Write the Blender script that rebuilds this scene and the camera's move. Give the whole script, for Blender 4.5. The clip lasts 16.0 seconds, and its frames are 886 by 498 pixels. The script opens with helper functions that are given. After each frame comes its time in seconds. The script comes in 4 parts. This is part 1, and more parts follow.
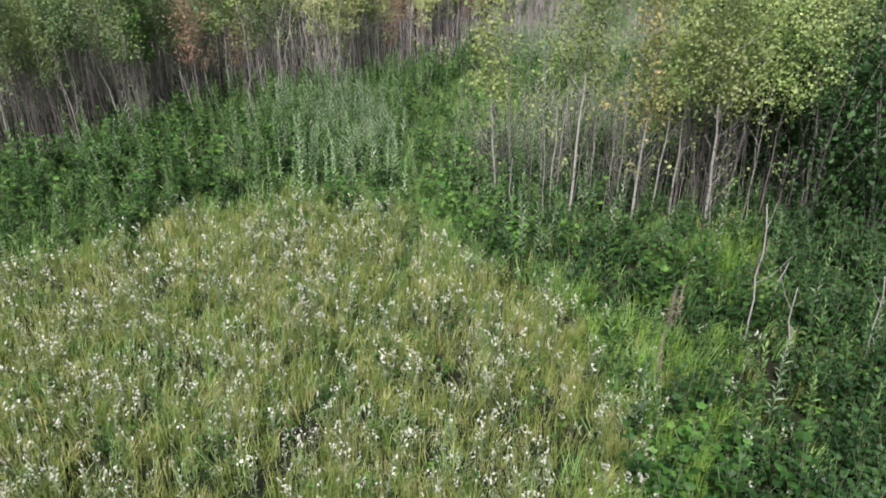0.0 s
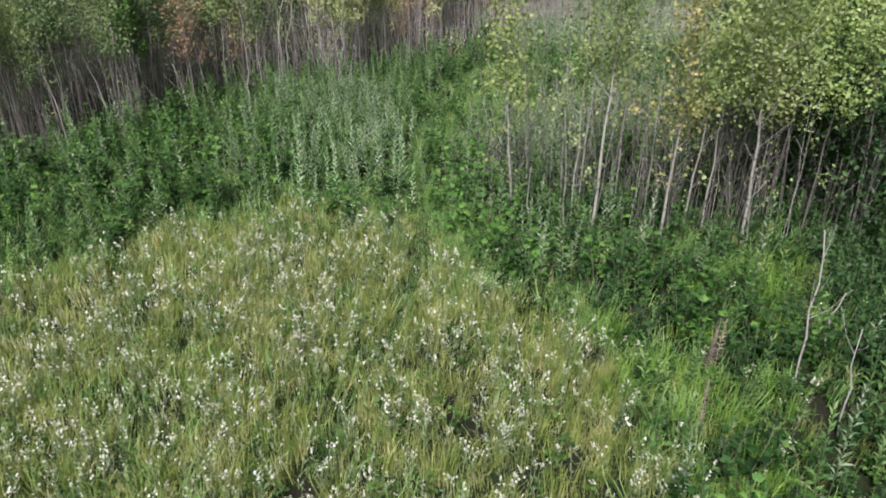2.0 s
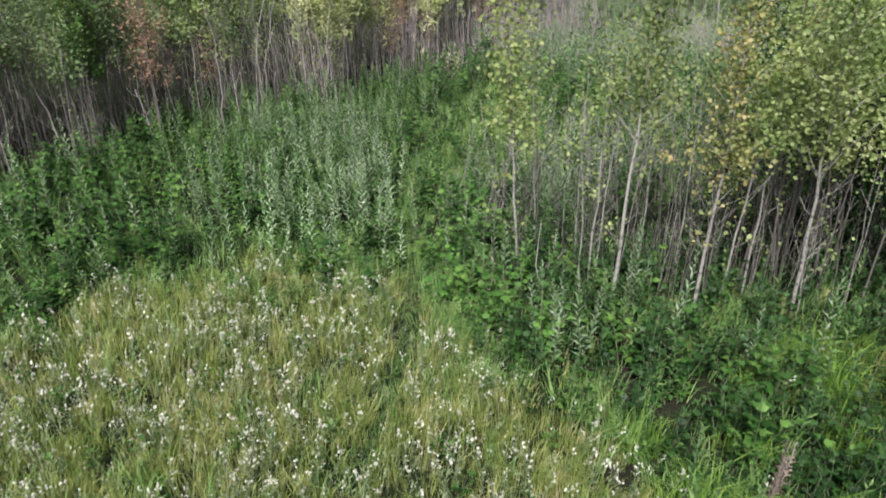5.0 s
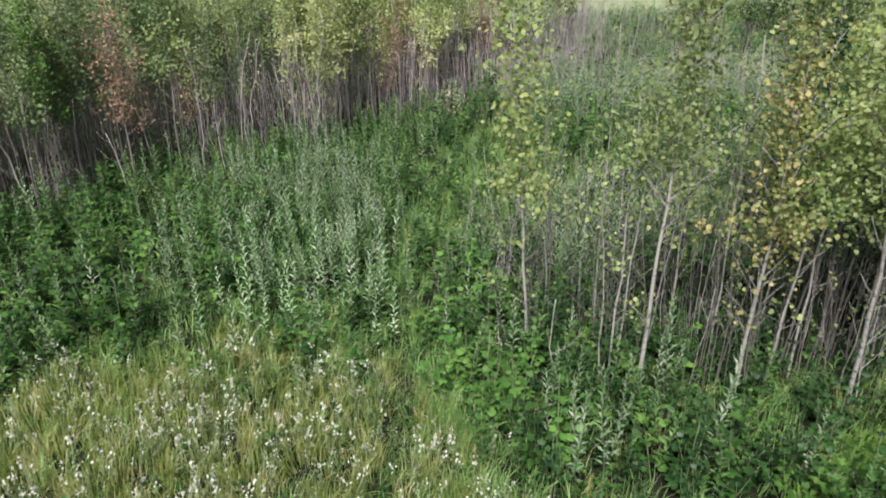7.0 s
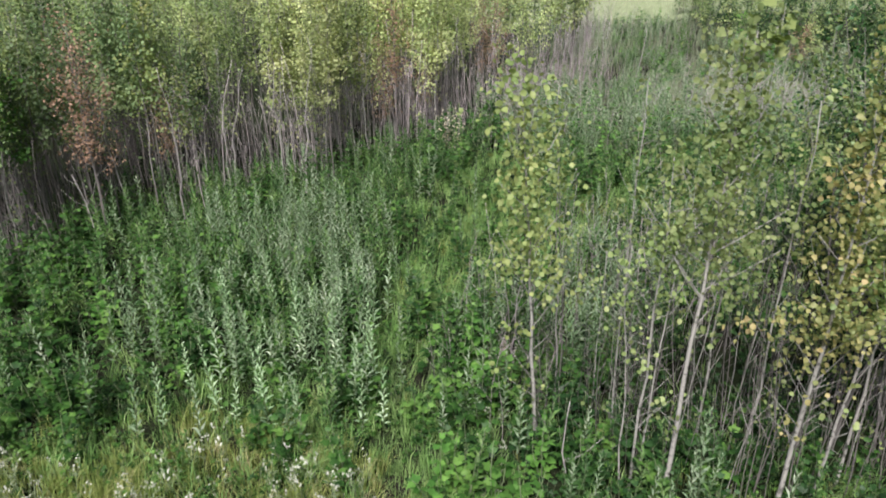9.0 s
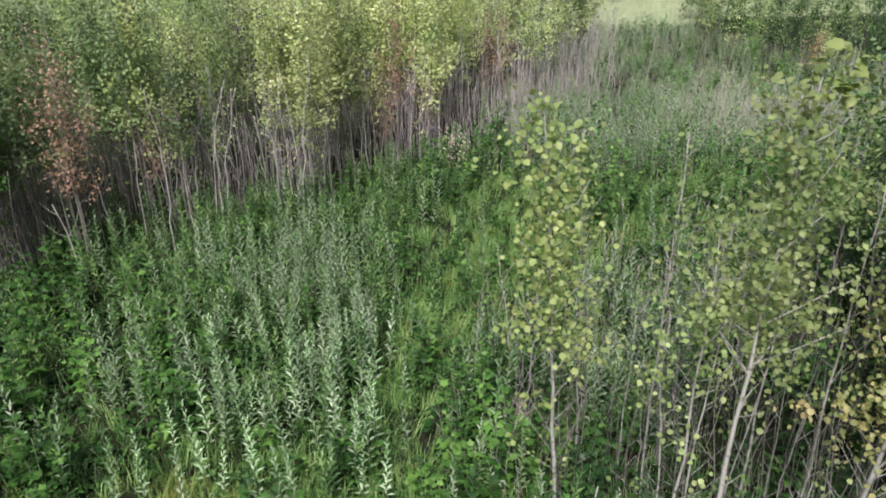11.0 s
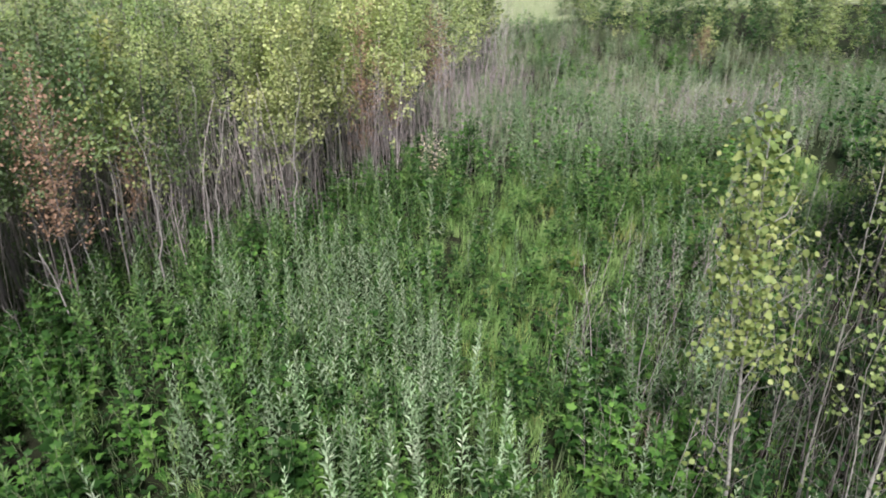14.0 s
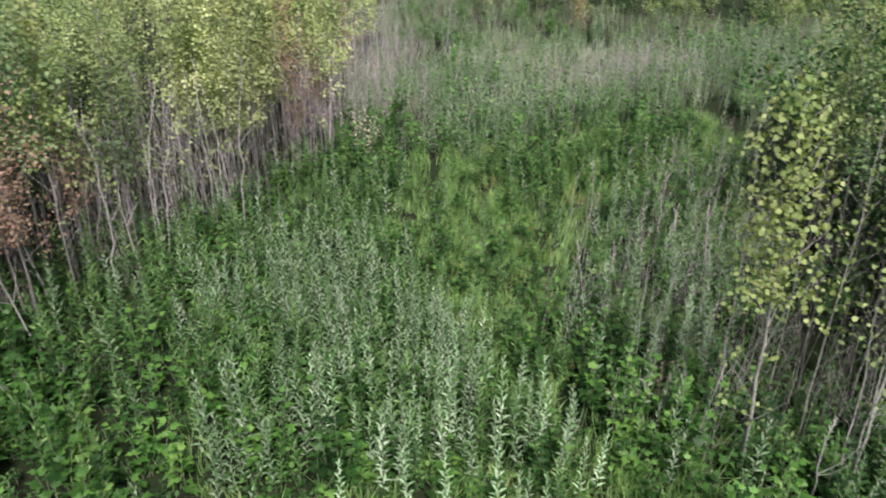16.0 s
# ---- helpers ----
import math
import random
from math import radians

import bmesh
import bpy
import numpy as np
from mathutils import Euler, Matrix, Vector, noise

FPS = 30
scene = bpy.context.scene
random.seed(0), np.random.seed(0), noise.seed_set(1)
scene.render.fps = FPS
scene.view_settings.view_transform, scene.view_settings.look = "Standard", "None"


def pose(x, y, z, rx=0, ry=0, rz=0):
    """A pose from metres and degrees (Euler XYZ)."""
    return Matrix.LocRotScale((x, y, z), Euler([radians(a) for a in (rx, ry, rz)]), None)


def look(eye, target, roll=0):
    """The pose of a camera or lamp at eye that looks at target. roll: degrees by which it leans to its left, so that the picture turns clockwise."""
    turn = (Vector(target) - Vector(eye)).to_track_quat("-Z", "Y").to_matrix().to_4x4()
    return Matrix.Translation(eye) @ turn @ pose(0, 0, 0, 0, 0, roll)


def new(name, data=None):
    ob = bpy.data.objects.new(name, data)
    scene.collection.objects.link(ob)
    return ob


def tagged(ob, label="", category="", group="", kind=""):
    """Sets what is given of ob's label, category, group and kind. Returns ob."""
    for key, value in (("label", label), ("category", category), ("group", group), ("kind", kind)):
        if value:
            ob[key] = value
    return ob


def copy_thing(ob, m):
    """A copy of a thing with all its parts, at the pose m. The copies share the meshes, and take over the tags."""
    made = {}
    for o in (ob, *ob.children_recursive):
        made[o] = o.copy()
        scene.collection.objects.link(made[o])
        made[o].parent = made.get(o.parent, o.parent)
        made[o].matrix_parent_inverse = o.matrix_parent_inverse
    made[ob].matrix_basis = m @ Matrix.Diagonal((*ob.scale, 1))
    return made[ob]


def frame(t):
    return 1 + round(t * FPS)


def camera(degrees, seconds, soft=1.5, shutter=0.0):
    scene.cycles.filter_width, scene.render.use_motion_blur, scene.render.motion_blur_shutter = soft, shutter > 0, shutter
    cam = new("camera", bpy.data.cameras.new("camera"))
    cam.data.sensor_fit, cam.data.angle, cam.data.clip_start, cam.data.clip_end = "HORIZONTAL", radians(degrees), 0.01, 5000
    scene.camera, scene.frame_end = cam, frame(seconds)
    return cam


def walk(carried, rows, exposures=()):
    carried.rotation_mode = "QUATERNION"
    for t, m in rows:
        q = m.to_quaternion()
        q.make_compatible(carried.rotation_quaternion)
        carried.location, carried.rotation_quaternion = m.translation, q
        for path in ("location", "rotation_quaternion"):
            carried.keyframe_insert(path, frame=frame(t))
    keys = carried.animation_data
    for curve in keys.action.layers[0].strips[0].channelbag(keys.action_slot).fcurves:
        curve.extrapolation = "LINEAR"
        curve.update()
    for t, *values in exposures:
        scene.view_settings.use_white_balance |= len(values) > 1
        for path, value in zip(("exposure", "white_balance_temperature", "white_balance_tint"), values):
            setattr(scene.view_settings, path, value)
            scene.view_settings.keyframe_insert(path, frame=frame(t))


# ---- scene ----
cam = camera(62.1, 16.0, soft=1.85, shutter=0.5)
METRES, EYE, TILT, LEAN, TURN = 12.2, 5.7, 0.0, 0.0, 0.0
ROWS = [
    (0.0, 0.0, 0.0, 0.0, -0.2, -26.83, 0.4),
    (0.5, -0.0002, 0.0249, -0.0014, -0.21, -27.46, 0.41),
    (1.0, -0.0017, 0.0494, -0.0019, 0.28, -27.89, 0.45),
    (1.5, -0.0031, 0.0747, -0.0025, 0.47, -27.99, 0.46),
    (2.0, -0.0038, 0.1011, -0.0034, 0.47, -28.0, 0.46),
    (2.5, -0.0028, 0.129, -0.0041, 0.48, -28.04, 0.49),
    (3.0, -0.0015, 0.1573, -0.005, 0.49, -28.07, 0.5),
    (3.5, -0.0002, 0.1862, -0.0061, 0.5, -28.09, 0.5),
    (4.0, 0.0012, 0.2155, -0.0072, 0.49, -28.13, 0.51),
    (6.5, 0.0051, 0.3671, -0.0148, 0.57, -26.29, 0.56),
    (7.0, 0.0042, 0.3983, -0.016, 0.56, -25.82, 0.55),
    (7.5, 0.0054, 0.43, -0.0153, 0.61, -25.82, 0.57),
    (8.0, 0.0069, 0.4613, -0.0153, 0.62, -25.84, 0.61),
    (8.5, 0.0076, 0.4924, -0.0009, 0.66, -25.84, 0.62),
    (9.0, 0.0076, 0.5204, 0.009, 0.63, -25.86, 0.55),
    (9.5, 0.0082, 0.5449, 0.0185, 0.62, -25.86, 0.51),
    (12.0, -0.0392, 0.626, 0.023, 0.54, -25.95, 0.51),
    (12.5, -0.0855, 0.6354, 0.0237, -0.38, -25.97, 0.46),
    (13.0, -0.1358, 0.6446, 0.0246, -1.8, -26.02, 0.39),
    (13.5, -0.1839, 0.6542, 0.025, -6.05, -26.04, 0.21),
    (14.0, -0.2364, 0.6691, 0.0268, -11.8, -26.08, -0.14),
    (14.5, -0.2868, 0.6837, 0.0281, -15.0, -26.05, -0.3),
    (15.0, -0.3314, 0.6973, 0.0299, -16.57, -26.67, -0.4),
    (15.5, -0.3633, 0.7095, 0.0313, -19.68, -27.68, -0.48),
    (16.0, -0.3733, 0.7123, 0.0322, -23.59, -28.22, -0.65),
]
walk(cam, [(t, pose(0, 0, EYE, TILT, LEAN, TURN) @ pose(METRES * x, METRES * y, METRES * z, 90 + pitch, roll, yaw)) for t, x, y, z, yaw, pitch, roll in ROWS])

# ---- world and sun ----
world = bpy.data.worlds.new("world")
scene.world = world
world.use_nodes = True
SUN_EL, SUN_AZ = 54.0, 192.0          # degrees; azimuth clockwise from +y
sky = world.node_tree.nodes.new("ShaderNodeTexSky")
sky.sky_type = "NISHITA"
sky.sun_disc = False
sky.sun_elevation, sky.sun_rotation = radians(SUN_EL), radians(SUN_AZ)
sky.air_density, sky.dust_density, sky.ozone_density = 1.0, 3.0, 1.0
background = world.node_tree.nodes["Background"]
background.inputs[1].default_value = 0.07
world.node_tree.links.new(sky.outputs[0], background.inputs[0])
sun = new("sun", bpy.data.lights.new("sun", "SUN"))
sun.data.energy, sun.data.angle, sun.data.color = 5.35, radians(20), (1.0, 0.925, 0.99)
az, el = radians(SUN_AZ), radians(SUN_EL)
toward = Vector((math.sin(az) * math.cos(el), math.cos(az) * math.cos(el), math.sin(el)))
sun.matrix_world = look(toward * 60, (0, 0, 0))
scene.view_settings.exposure = 0.79


# ---- materials ----
def blank(name):
    m = bpy.data.materials.new(name)
    m.use_nodes = True
    m.node_tree.nodes.clear()
    return m, m.node_tree.nodes, m.node_tree.links


def ramp_of(nodes, colours):
    r = nodes.new("ShaderNodeValToRGB")
    while len(r.color_ramp.elements) < len(colours):
        r.color_ramp.elements.new(0.5)
    for i, c in enumerate(colours):
        r.color_ramp.elements[i].position = i / max(1, len(colours) - 1)
        r.color_ramp.elements[i].color = (*c, 1)
    return r


def noise_of(nodes, links, scale, detail=3.0, rough=0.55, stretch=None, local=False):
    where = nodes.new("ShaderNodeTexCoord" if local else "ShaderNodeNewGeometry")
    src = where.outputs["Object" if local else "Position"]
    if stretch:
        mp = nodes.new("ShaderNodeMapping")
        mp.inputs["Scale"].default_value = stretch
        links.new(src, mp.inputs["Vector"])
        src = mp.outputs[0]
    n = nodes.new("ShaderNodeTexNoise")
    n.inputs["Scale"].default_value, n.inputs["Detail"].default_value, n.inputs["Roughness"].default_value = scale, detail, rough
    links.new(src, n.inputs["Vector"])
    return n


def blended(nodes, links, kind, fac, a, b):
    mx = nodes.new("ShaderNodeMix")
    mx.data_type, mx.blend_type = "RGBA", kind
    for value, socket in ((fac, mx.inputs[0]), (a, mx.inputs[6]), (b, mx.inputs[7])):
        if isinstance(value, (int, float)):
            socket.default_value = value
        elif isinstance(value, tuple):
            socket.default_value = (*value, 1)
        else:
            links.new(value, socket)
    return mx.outputs[2]


def leaf_material(name, colours, through_light=0.3, rough=0.5, patch=0.6, spread=0.35, grain=0.5, sway=1.7, rich=0.85):
    """Leaves and blades: a colour of their own each, larger patches of tone, light shining through."""
    m, nodes, links = blank(name)
    geo = nodes.new("ShaderNodeNewGeometry")
    info = nodes.new("ShaderNodeObjectInfo")
    tone = noise_of(nodes, links, patch, 2.0)
    mixed = nodes.new("ShaderNodeMath")
    mixed.operation = "MULTIPLY_ADD"
    links.new(geo.outputs["Random Per Island"], mixed.inputs[0])
    mixed.inputs[1].default_value = grain
    off = nodes.new("ShaderNodeMath")
    off.operation = "MULTIPLY_ADD"
    links.new(tone.outputs["Fac"], off.inputs[0])
    off.inputs[1].default_value, off.inputs[2].default_value = sway, 0.5 - 0.5 * grain - 0.5 * sway
    links.new(off.outputs[0], mixed.inputs[2])
    colour = ramp_of(nodes, colours)
    links.new(mixed.outputs[0], colour.inputs[0])
    hsv = nodes.new("ShaderNodeHueSaturation")
    links.new(colour.outputs[0], hsv.inputs["Color"])
    hsv.inputs["Saturation"].default_value = rich * 0.93
    value = nodes.new("ShaderNodeMapRange")
    value.inputs["To Min"].default_value, value.inputs["To Max"].default_value = 1 - spread, 1 + spread
    links.new(info.outputs["Random"], value.inputs["Value"])
    links.new(value.outputs[0], hsv.inputs["Value"])
    bsdf = nodes.new("ShaderNodeBsdfPrincipled")
    bsdf.inputs["Roughness"].default_value = rough
    bsdf.inputs["Specular IOR Level"].default_value = 0.18
    links.new(hsv.outputs[0], bsdf.inputs["Base Color"])
    lit = nodes.new("ShaderNodeBsdfTranslucent")
    warm = blended(nodes, links, "MULTIPLY", 1.0, hsv.outputs[0], (1.15, 1.1, 0.66))
    links.new(warm, lit.inputs["Color"])
    both = nodes.new("ShaderNodeMixShader")
    both.inputs[0].default_value = through_light
    links.new(bsdf.outputs[0], both.inputs[1])
    links.new(lit.outputs[0], both.inputs[2])
    out = nodes.new("ShaderNodeOutputMaterial")
    links.new(both.outputs[0], out.inputs[0])
    return m


def bark_material(name, light, dark, marks=0.45):
    m, nodes, links = blank(name)
    grain = noise_of(nodes, links, 9.0, 4.0, 0.6, (6, 6, 1.4))
    scars = noise_of(nodes, links, 9.0, 4.0, 0.6, (1.6, 1.6, 2.0))
    base = ramp_of(nodes, [dark, light, tuple(min(1, c * 1.2) for c in light)])
    links.new(grain.outputs["Fac"], base.inputs[0])
    cut = nodes.new("ShaderNodeMapRange")
    cut.inputs["From Min"].default_value, cut.inputs["From Max"].default_value = 0.54, 0.64
    links.new(scars.outputs["Fac"], cut.inputs["Value"])
    soft = nodes.new("ShaderNodeMath")
    soft.operation = "MULTIPLY"
    soft.inputs[1].default_value = marks
    links.new(cut.outputs[0], soft.inputs[0])
    colour = blended(nodes, links, "MIX", soft.outputs[0], base.outputs[0], tuple(c * 0.35 for c in dark))
    geo = nodes.new("ShaderNodeNewGeometry")
    hsv = nodes.new("ShaderNodeHueSaturation")
    value = nodes.new("ShaderNodeMapRange")
    value.inputs["To Min"].default_value, value.inputs["To Max"].default_value = 0.45, 1.4
    links.new(geo.outputs["Random Per Island"], value.inputs["Value"])
    links.new(value.outputs[0], hsv.inputs["Value"])
    links.new(colour, hsv.inputs["Color"])
    bsdf = nodes.new("ShaderNodeBsdfPrincipled")
    bsdf.inputs["Roughness"].default_value = 0.8
    bsdf.inputs["Specular IOR Level"].default_value = 0.2
    links.new(hsv.outputs[0], bsdf.inputs["Base Color"])
    bump = nodes.new("ShaderNodeBump")
    bump.inputs["Strength"].default_value, bump.inputs["Distance"].default_value = 0.4, 0.01
    links.new(grain.outputs["Fac"], bump.inputs["Height"])
    links.new(bump.outputs[0], bsdf.inputs["Normal"])
    out = nodes.new("ShaderNodeOutputMaterial")
    links.new(bsdf.outputs[0], out.inputs[0])
    return m


def ground_material():
    """Dark soil with leaf litter and moss; a pale mown field far beyond the woods."""
    m, nodes, links = blank("soil_and_litter")
    coarse = noise_of(nodes, links, 0.7, 4.0)
    fine = noise_of(nodes, links, 16.0, 8.0, 0.8)
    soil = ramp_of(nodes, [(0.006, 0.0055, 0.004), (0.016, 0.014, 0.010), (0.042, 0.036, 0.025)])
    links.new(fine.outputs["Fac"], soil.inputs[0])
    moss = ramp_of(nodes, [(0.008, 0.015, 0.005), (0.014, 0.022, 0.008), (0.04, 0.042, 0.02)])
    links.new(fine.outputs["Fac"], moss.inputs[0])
    spots = nodes.new("ShaderNodeMapRange")
    spots.inputs["From Min"].default_value, spots.inputs["From Max"].default_value = 0.34, 0.52
    links.new(coarse.outputs["Fac"], spots.inputs["Value"])
    near = blended(nodes, links, "MIX", spots.outputs[0], soil.outputs[0], moss.outputs[0])
    where = nodes.new("ShaderNodeNewGeometry")
    split = nodes.new("ShaderNodeSeparateXYZ")
    links.new(where.outputs["Position"], split.inputs[0])
    far = nodes.new("ShaderNodeMapRange")
    far.inputs["From Min"].default_value, far.inputs["From Max"].default_value = 50, 51.5
    links.new(split.outputs["Y"], far.inputs["Value"])
    field = ramp_of(nodes, [(0.15, 0.19, 0.095), (0.23, 0.265, 0.145)])
    links.new(coarse.outputs["Fac"], field.inputs[0])
    colour = blended(nodes, links, "MIX", far.outputs[0], near, field.outputs[0])
    behind = nodes.new("ShaderNodeMapRange")
    behind.inputs["From Min"].default_value, behind.inputs["From Max"].default_value = -4.0, -7.0
    links.new(split.outputs["Y"], behind.inputs["Value"])
    turf = ramp_of(nodes, [(0.05, 0.075, 0.02), (0.10, 0.13, 0.04), (0.19, 0.20, 0.085)])
    links.new(fine.outputs["Fac"], turf.inputs[0])
    colour = blended(nodes, links, "MIX", behind.outputs[0], colour, turf.outputs[0])
    bsdf = nodes.new("ShaderNodeBsdfPrincipled")
    bsdf.inputs["Roughness"].default_value = 0.95
    bsdf.inputs["Specular IOR Level"].default_value = 0.1
    links.new(colour, bsdf.inputs["Base Color"])
    bump = nodes.new("ShaderNodeBump")
    bump.inputs["Strength"].default_value, bump.inputs["Distance"].default_value = 0.7, 0.04
    links.new(fine.outputs["Fac"], bump.inputs["Height"])
    links.new(bump.outputs[0], bsdf.inputs["Normal"])
    out = nodes.new("ShaderNodeOutputMaterial")
    links.new(bsdf.outputs[0], out.inputs[0])
    return m


SOIL = ground_material()
MEADOW_BLADE = leaf_material("meadow_blade", [(0.072, 0.132, 0.022), (0.178, 0.262, 0.045), (0.325, 0.37, 0.10), (0.51, 0.47, 0.24)], 0.35, 0.55, 3.2, 0.35, 0.5, 1.7, 0.98)
LUSH_BLADE = leaf_material("lush_blade", [(0.045, 0.125, 0.016), (0.095, 0.215, 0.032), (0.165, 0.30, 0.058), (0.26, 0.375, 0.105)], 0.35, 0.5, 2.0, 0.35, 0.45, 1.6, 0.9)
DRY_BLADE = leaf_material("dry_blade", [(0.12, 0.17, 0.075), (0.20, 0.25, 0.125), (0.31, 0.34, 0.20)], 0.28, 0.6, 0.4)
TUSSOCK_BLADE = leaf_material("tussock_blade", [(0.07, 0.17, 0.016), (0.125, 0.26, 0.028), (0.19, 0.34, 0.045), (0.28, 0.41, 0.075)], 0.38, 0.5, 2.4, 0.3, 0.5, 1.5, 1.0)
FIELD_BLADE = leaf_material("field_blade", [(0.17, 0.215, 0.11), (0.23, 0.275, 0.15), (0.30, 0.33, 0.19)], 0.25, 0.6, 0.3)
PETAL = leaf_material("cream_white_petal", [(0.23, 0.26, 0.17), (0.34, 0.365, 0.265), (0.50, 0.515, 0.40)], 0.25, 0.6, 3.0)
STALK = leaf_material("green_stalk", [(0.08, 0.13, 0.04), (0.15, 0.20, 0.08)], 0.1, 0.6, 1.0)
WEED_LEAF = leaf_material("weed_leaf", [(0.008, 0.030, 0.005), (0.018, 0.064, 0.009), (0.043, 0.13, 0.015), (0.125, 0.27, 0.036)], 0.35, 0.5, 2.6, 0.4, 0.35, 2.5, 0.98)
GREEN_SPIRE = leaf_material("green_spire_leaf", [(0.016, 0.058, 0.010), (0.043, 0.125, 0.023), (0.105, 0.235, 0.045), (0.28, 0.43, 0.125)], 0.33, 0.5, 2.6, 0.4, 0.4, 2.0, 0.96)
BRIGHT_LEAF = leaf_material("bright_weed_leaf", [(0.024, 0.085, 0.010), (0.05, 0.15, 0.018), (0.09, 0.22, 0.03), (0.165, 0.32, 0.055)], 0.38, 0.5, 2.6, 0.3, 0.4, 1.6, 1.0)
FAR_LEAF = leaf_material("far_herb_leaf", [(0.045, 0.10, 0.038), (0.10, 0.17, 0.075), (0.175, 0.25, 0.135), (0.29, 0.36, 0.235)], 0.28, 0.6, 0.35, 0.35, 0.4, 2.6, 0.88)
SILVER_LEAF = leaf_material("silver_leaf", [(0.075, 0.165, 0.05), (0.165, 0.30, 0.115), (0.28, 0.42, 0.215), (0.46, 0.56, 0.36)], 0.25, 0.5, 2.2, 0.35, 0.5, 1.8, 0.9)
ASPEN_LEAF = leaf_material("aspen_leaf", [(0.09, 0.175, 0.033), (0.18, 0.28, 0.062), (0.285, 0.38, 0.105), (0.46, 0.505, 0.20)], 0.47, 0.45, 1.0, 0.3, 0.4, 1.4, 0.9)
AMBER_LEAF = leaf_material("amber_tinged_leaf", [(0.11, 0.165, 0.033), (0.20, 0.25, 0.06), (0.33, 0.325, 0.09), (0.47, 0.36, 0.13)], 0.45, 0.45, 1.6, 0.3, 0.5, 1.6, 0.9)
YELLOW_LEAF = leaf_material("yellowing_leaf", [(0.085, 0.155, 0.028), (0.155, 0.23, 0.05), (0.25, 0.305, 0.08), (0.39, 0.38, 0.13)], 0.42, 0.45, 1.2, 0.3, 0.4, 1.4, 0.92)
THICKET_LEAF = leaf_material("thicket_leaf", [(0.07, 0.145, 0.034), (0.165, 0.26, 0.068), (0.28, 0.37, 0.11), (0.43, 0.48, 0.19)], 0.44, 0.55, 0.9, 0.35, 0.3, 1.9, 0.92)
THICKET_DARK = leaf_material("deep_green_thicket_leaf", [(0.035, 0.085, 0.022), (0.08, 0.155, 0.04), (0.15, 0.235, 0.07), (0.25, 0.32, 0.11)], 0.42, 0.55, 0.9, 0.4, 0.3, 1.9)
THICKET_PALE = leaf_material("pale_thicket_leaf", [(0.13, 0.21, 0.055), (0.265, 0.36, 0.105), (0.40, 0.47, 0.165), (0.53, 0.56, 0.25)], 0.44, 0.55, 0.9, 0.35, 0.3, 1.9, 0.92)
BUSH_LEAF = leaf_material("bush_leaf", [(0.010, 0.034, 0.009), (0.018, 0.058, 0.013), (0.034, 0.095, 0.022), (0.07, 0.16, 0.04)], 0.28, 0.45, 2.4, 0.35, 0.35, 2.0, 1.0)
RUST_LEAF = leaf_material("rust_leaf", [(0.14, 0.078, 0.042), (0.25, 0.14, 0.072), (0.38, 0.23, 0.12)], 0.35, 0.65, 3.0, 0.2, 0.6)
CREAM_SEED = leaf_material("cream_seed", [(0.42, 0.36, 0.24), (0.60, 0.52, 0.36)], 0.2, 0.7, 2.0)
DRY_LEAF = leaf_material("dry_leaf", [(0.13, 0.09, 0.06), (0.22, 0.16, 0.11), (0.30, 0.24, 0.17)], 0.15, 0.7, 2.0)
ASPEN_BARK = bark_material("aspen_bark", (0.25, 0.248, 0.215), (0.085, 0.085, 0.068), 0.75)
STEM_BARK = bark_material("grey_stem_bark", (0.145, 0.132, 0.12), (0.05, 0.044, 0.038), 0.3)
DEAD_BARK = bark_material("bleached_dead_wood", (0.26, 0.248, 0.225), (0.13, 0.12, 0.105), 0.2)
STALK_BARK = bark_material("bleached_stem_bark", (0.36, 0.325, 0.305), (0.155, 0.138, 0.128), 0.25)
DRY_STALK = bark_material("dry_stalk_bark", (0.31, 0.27, 0.26), (0.15, 0.125, 0.12), 0.2)
POLE_BARK = bark_material("dull_stem_bark", (0.125, 0.118, 0.104), (0.052, 0.048, 0.042), 0.3)

# ---- geometry helpers ----
rng = np.random.default_rng(11)


def unit(v):
    return v / np.maximum(np.linalg.norm(v, axis=-1, keepdims=True), 1e-9)


class Shape:
    """Vertices, triangles and material slots gathered piece by piece."""

    def __init__(self):
        self.v, self.t, self.m, self.n = [], [], [], 0

    def add(self, v, t, slot=0):
        v, t = np.asarray(v, float).reshape(-1, 3), np.asarray(t, int).reshape(-1, 3)
        self.v.append(v)
        self.t.append(t + self.n)
        self.m.append(np.full(len(t), slot))
        self.n += len(v)
        return self

    def arrays(self):
        if not self.v:
            return np.zeros((0, 3)), np.zeros((0, 3), int), np.zeros(0, int)
        return np.concatenate(self.v), np.concatenate(self.t), np.concatenate(self.m)


def mesh_from(name, arrays, mats):
    v, t, slot = arrays
    me = bpy.data.meshes.new(name)
    me.vertices.add(len(v))
    me.vertices.foreach_set("co", np.ascontiguousarray(v, np.float32).ravel())
    me.loops.add(3 * len(t))
    me.loops.foreach_set("vertex_index", np.ascontiguousarray(t, np.int32).ravel())
    me.polygons.add(len(t))
    me.polygons.foreach_set("loop_start", np.arange(0, 3 * len(t), 3, dtype=np.int32))
    me.polygons.foreach_set("material_index", np.ascontiguousarray(slot, np.int32))
    for m in mats:
        me.materials.append(m)
    me.update(calc_edges=True)
    me.validate()
    return me


def part(name, arrays, mats, parent, label=""):
    ob = new(name, mesh_from(name, arrays, mats))
    ob.parent = parent
    return tagged(ob, label)


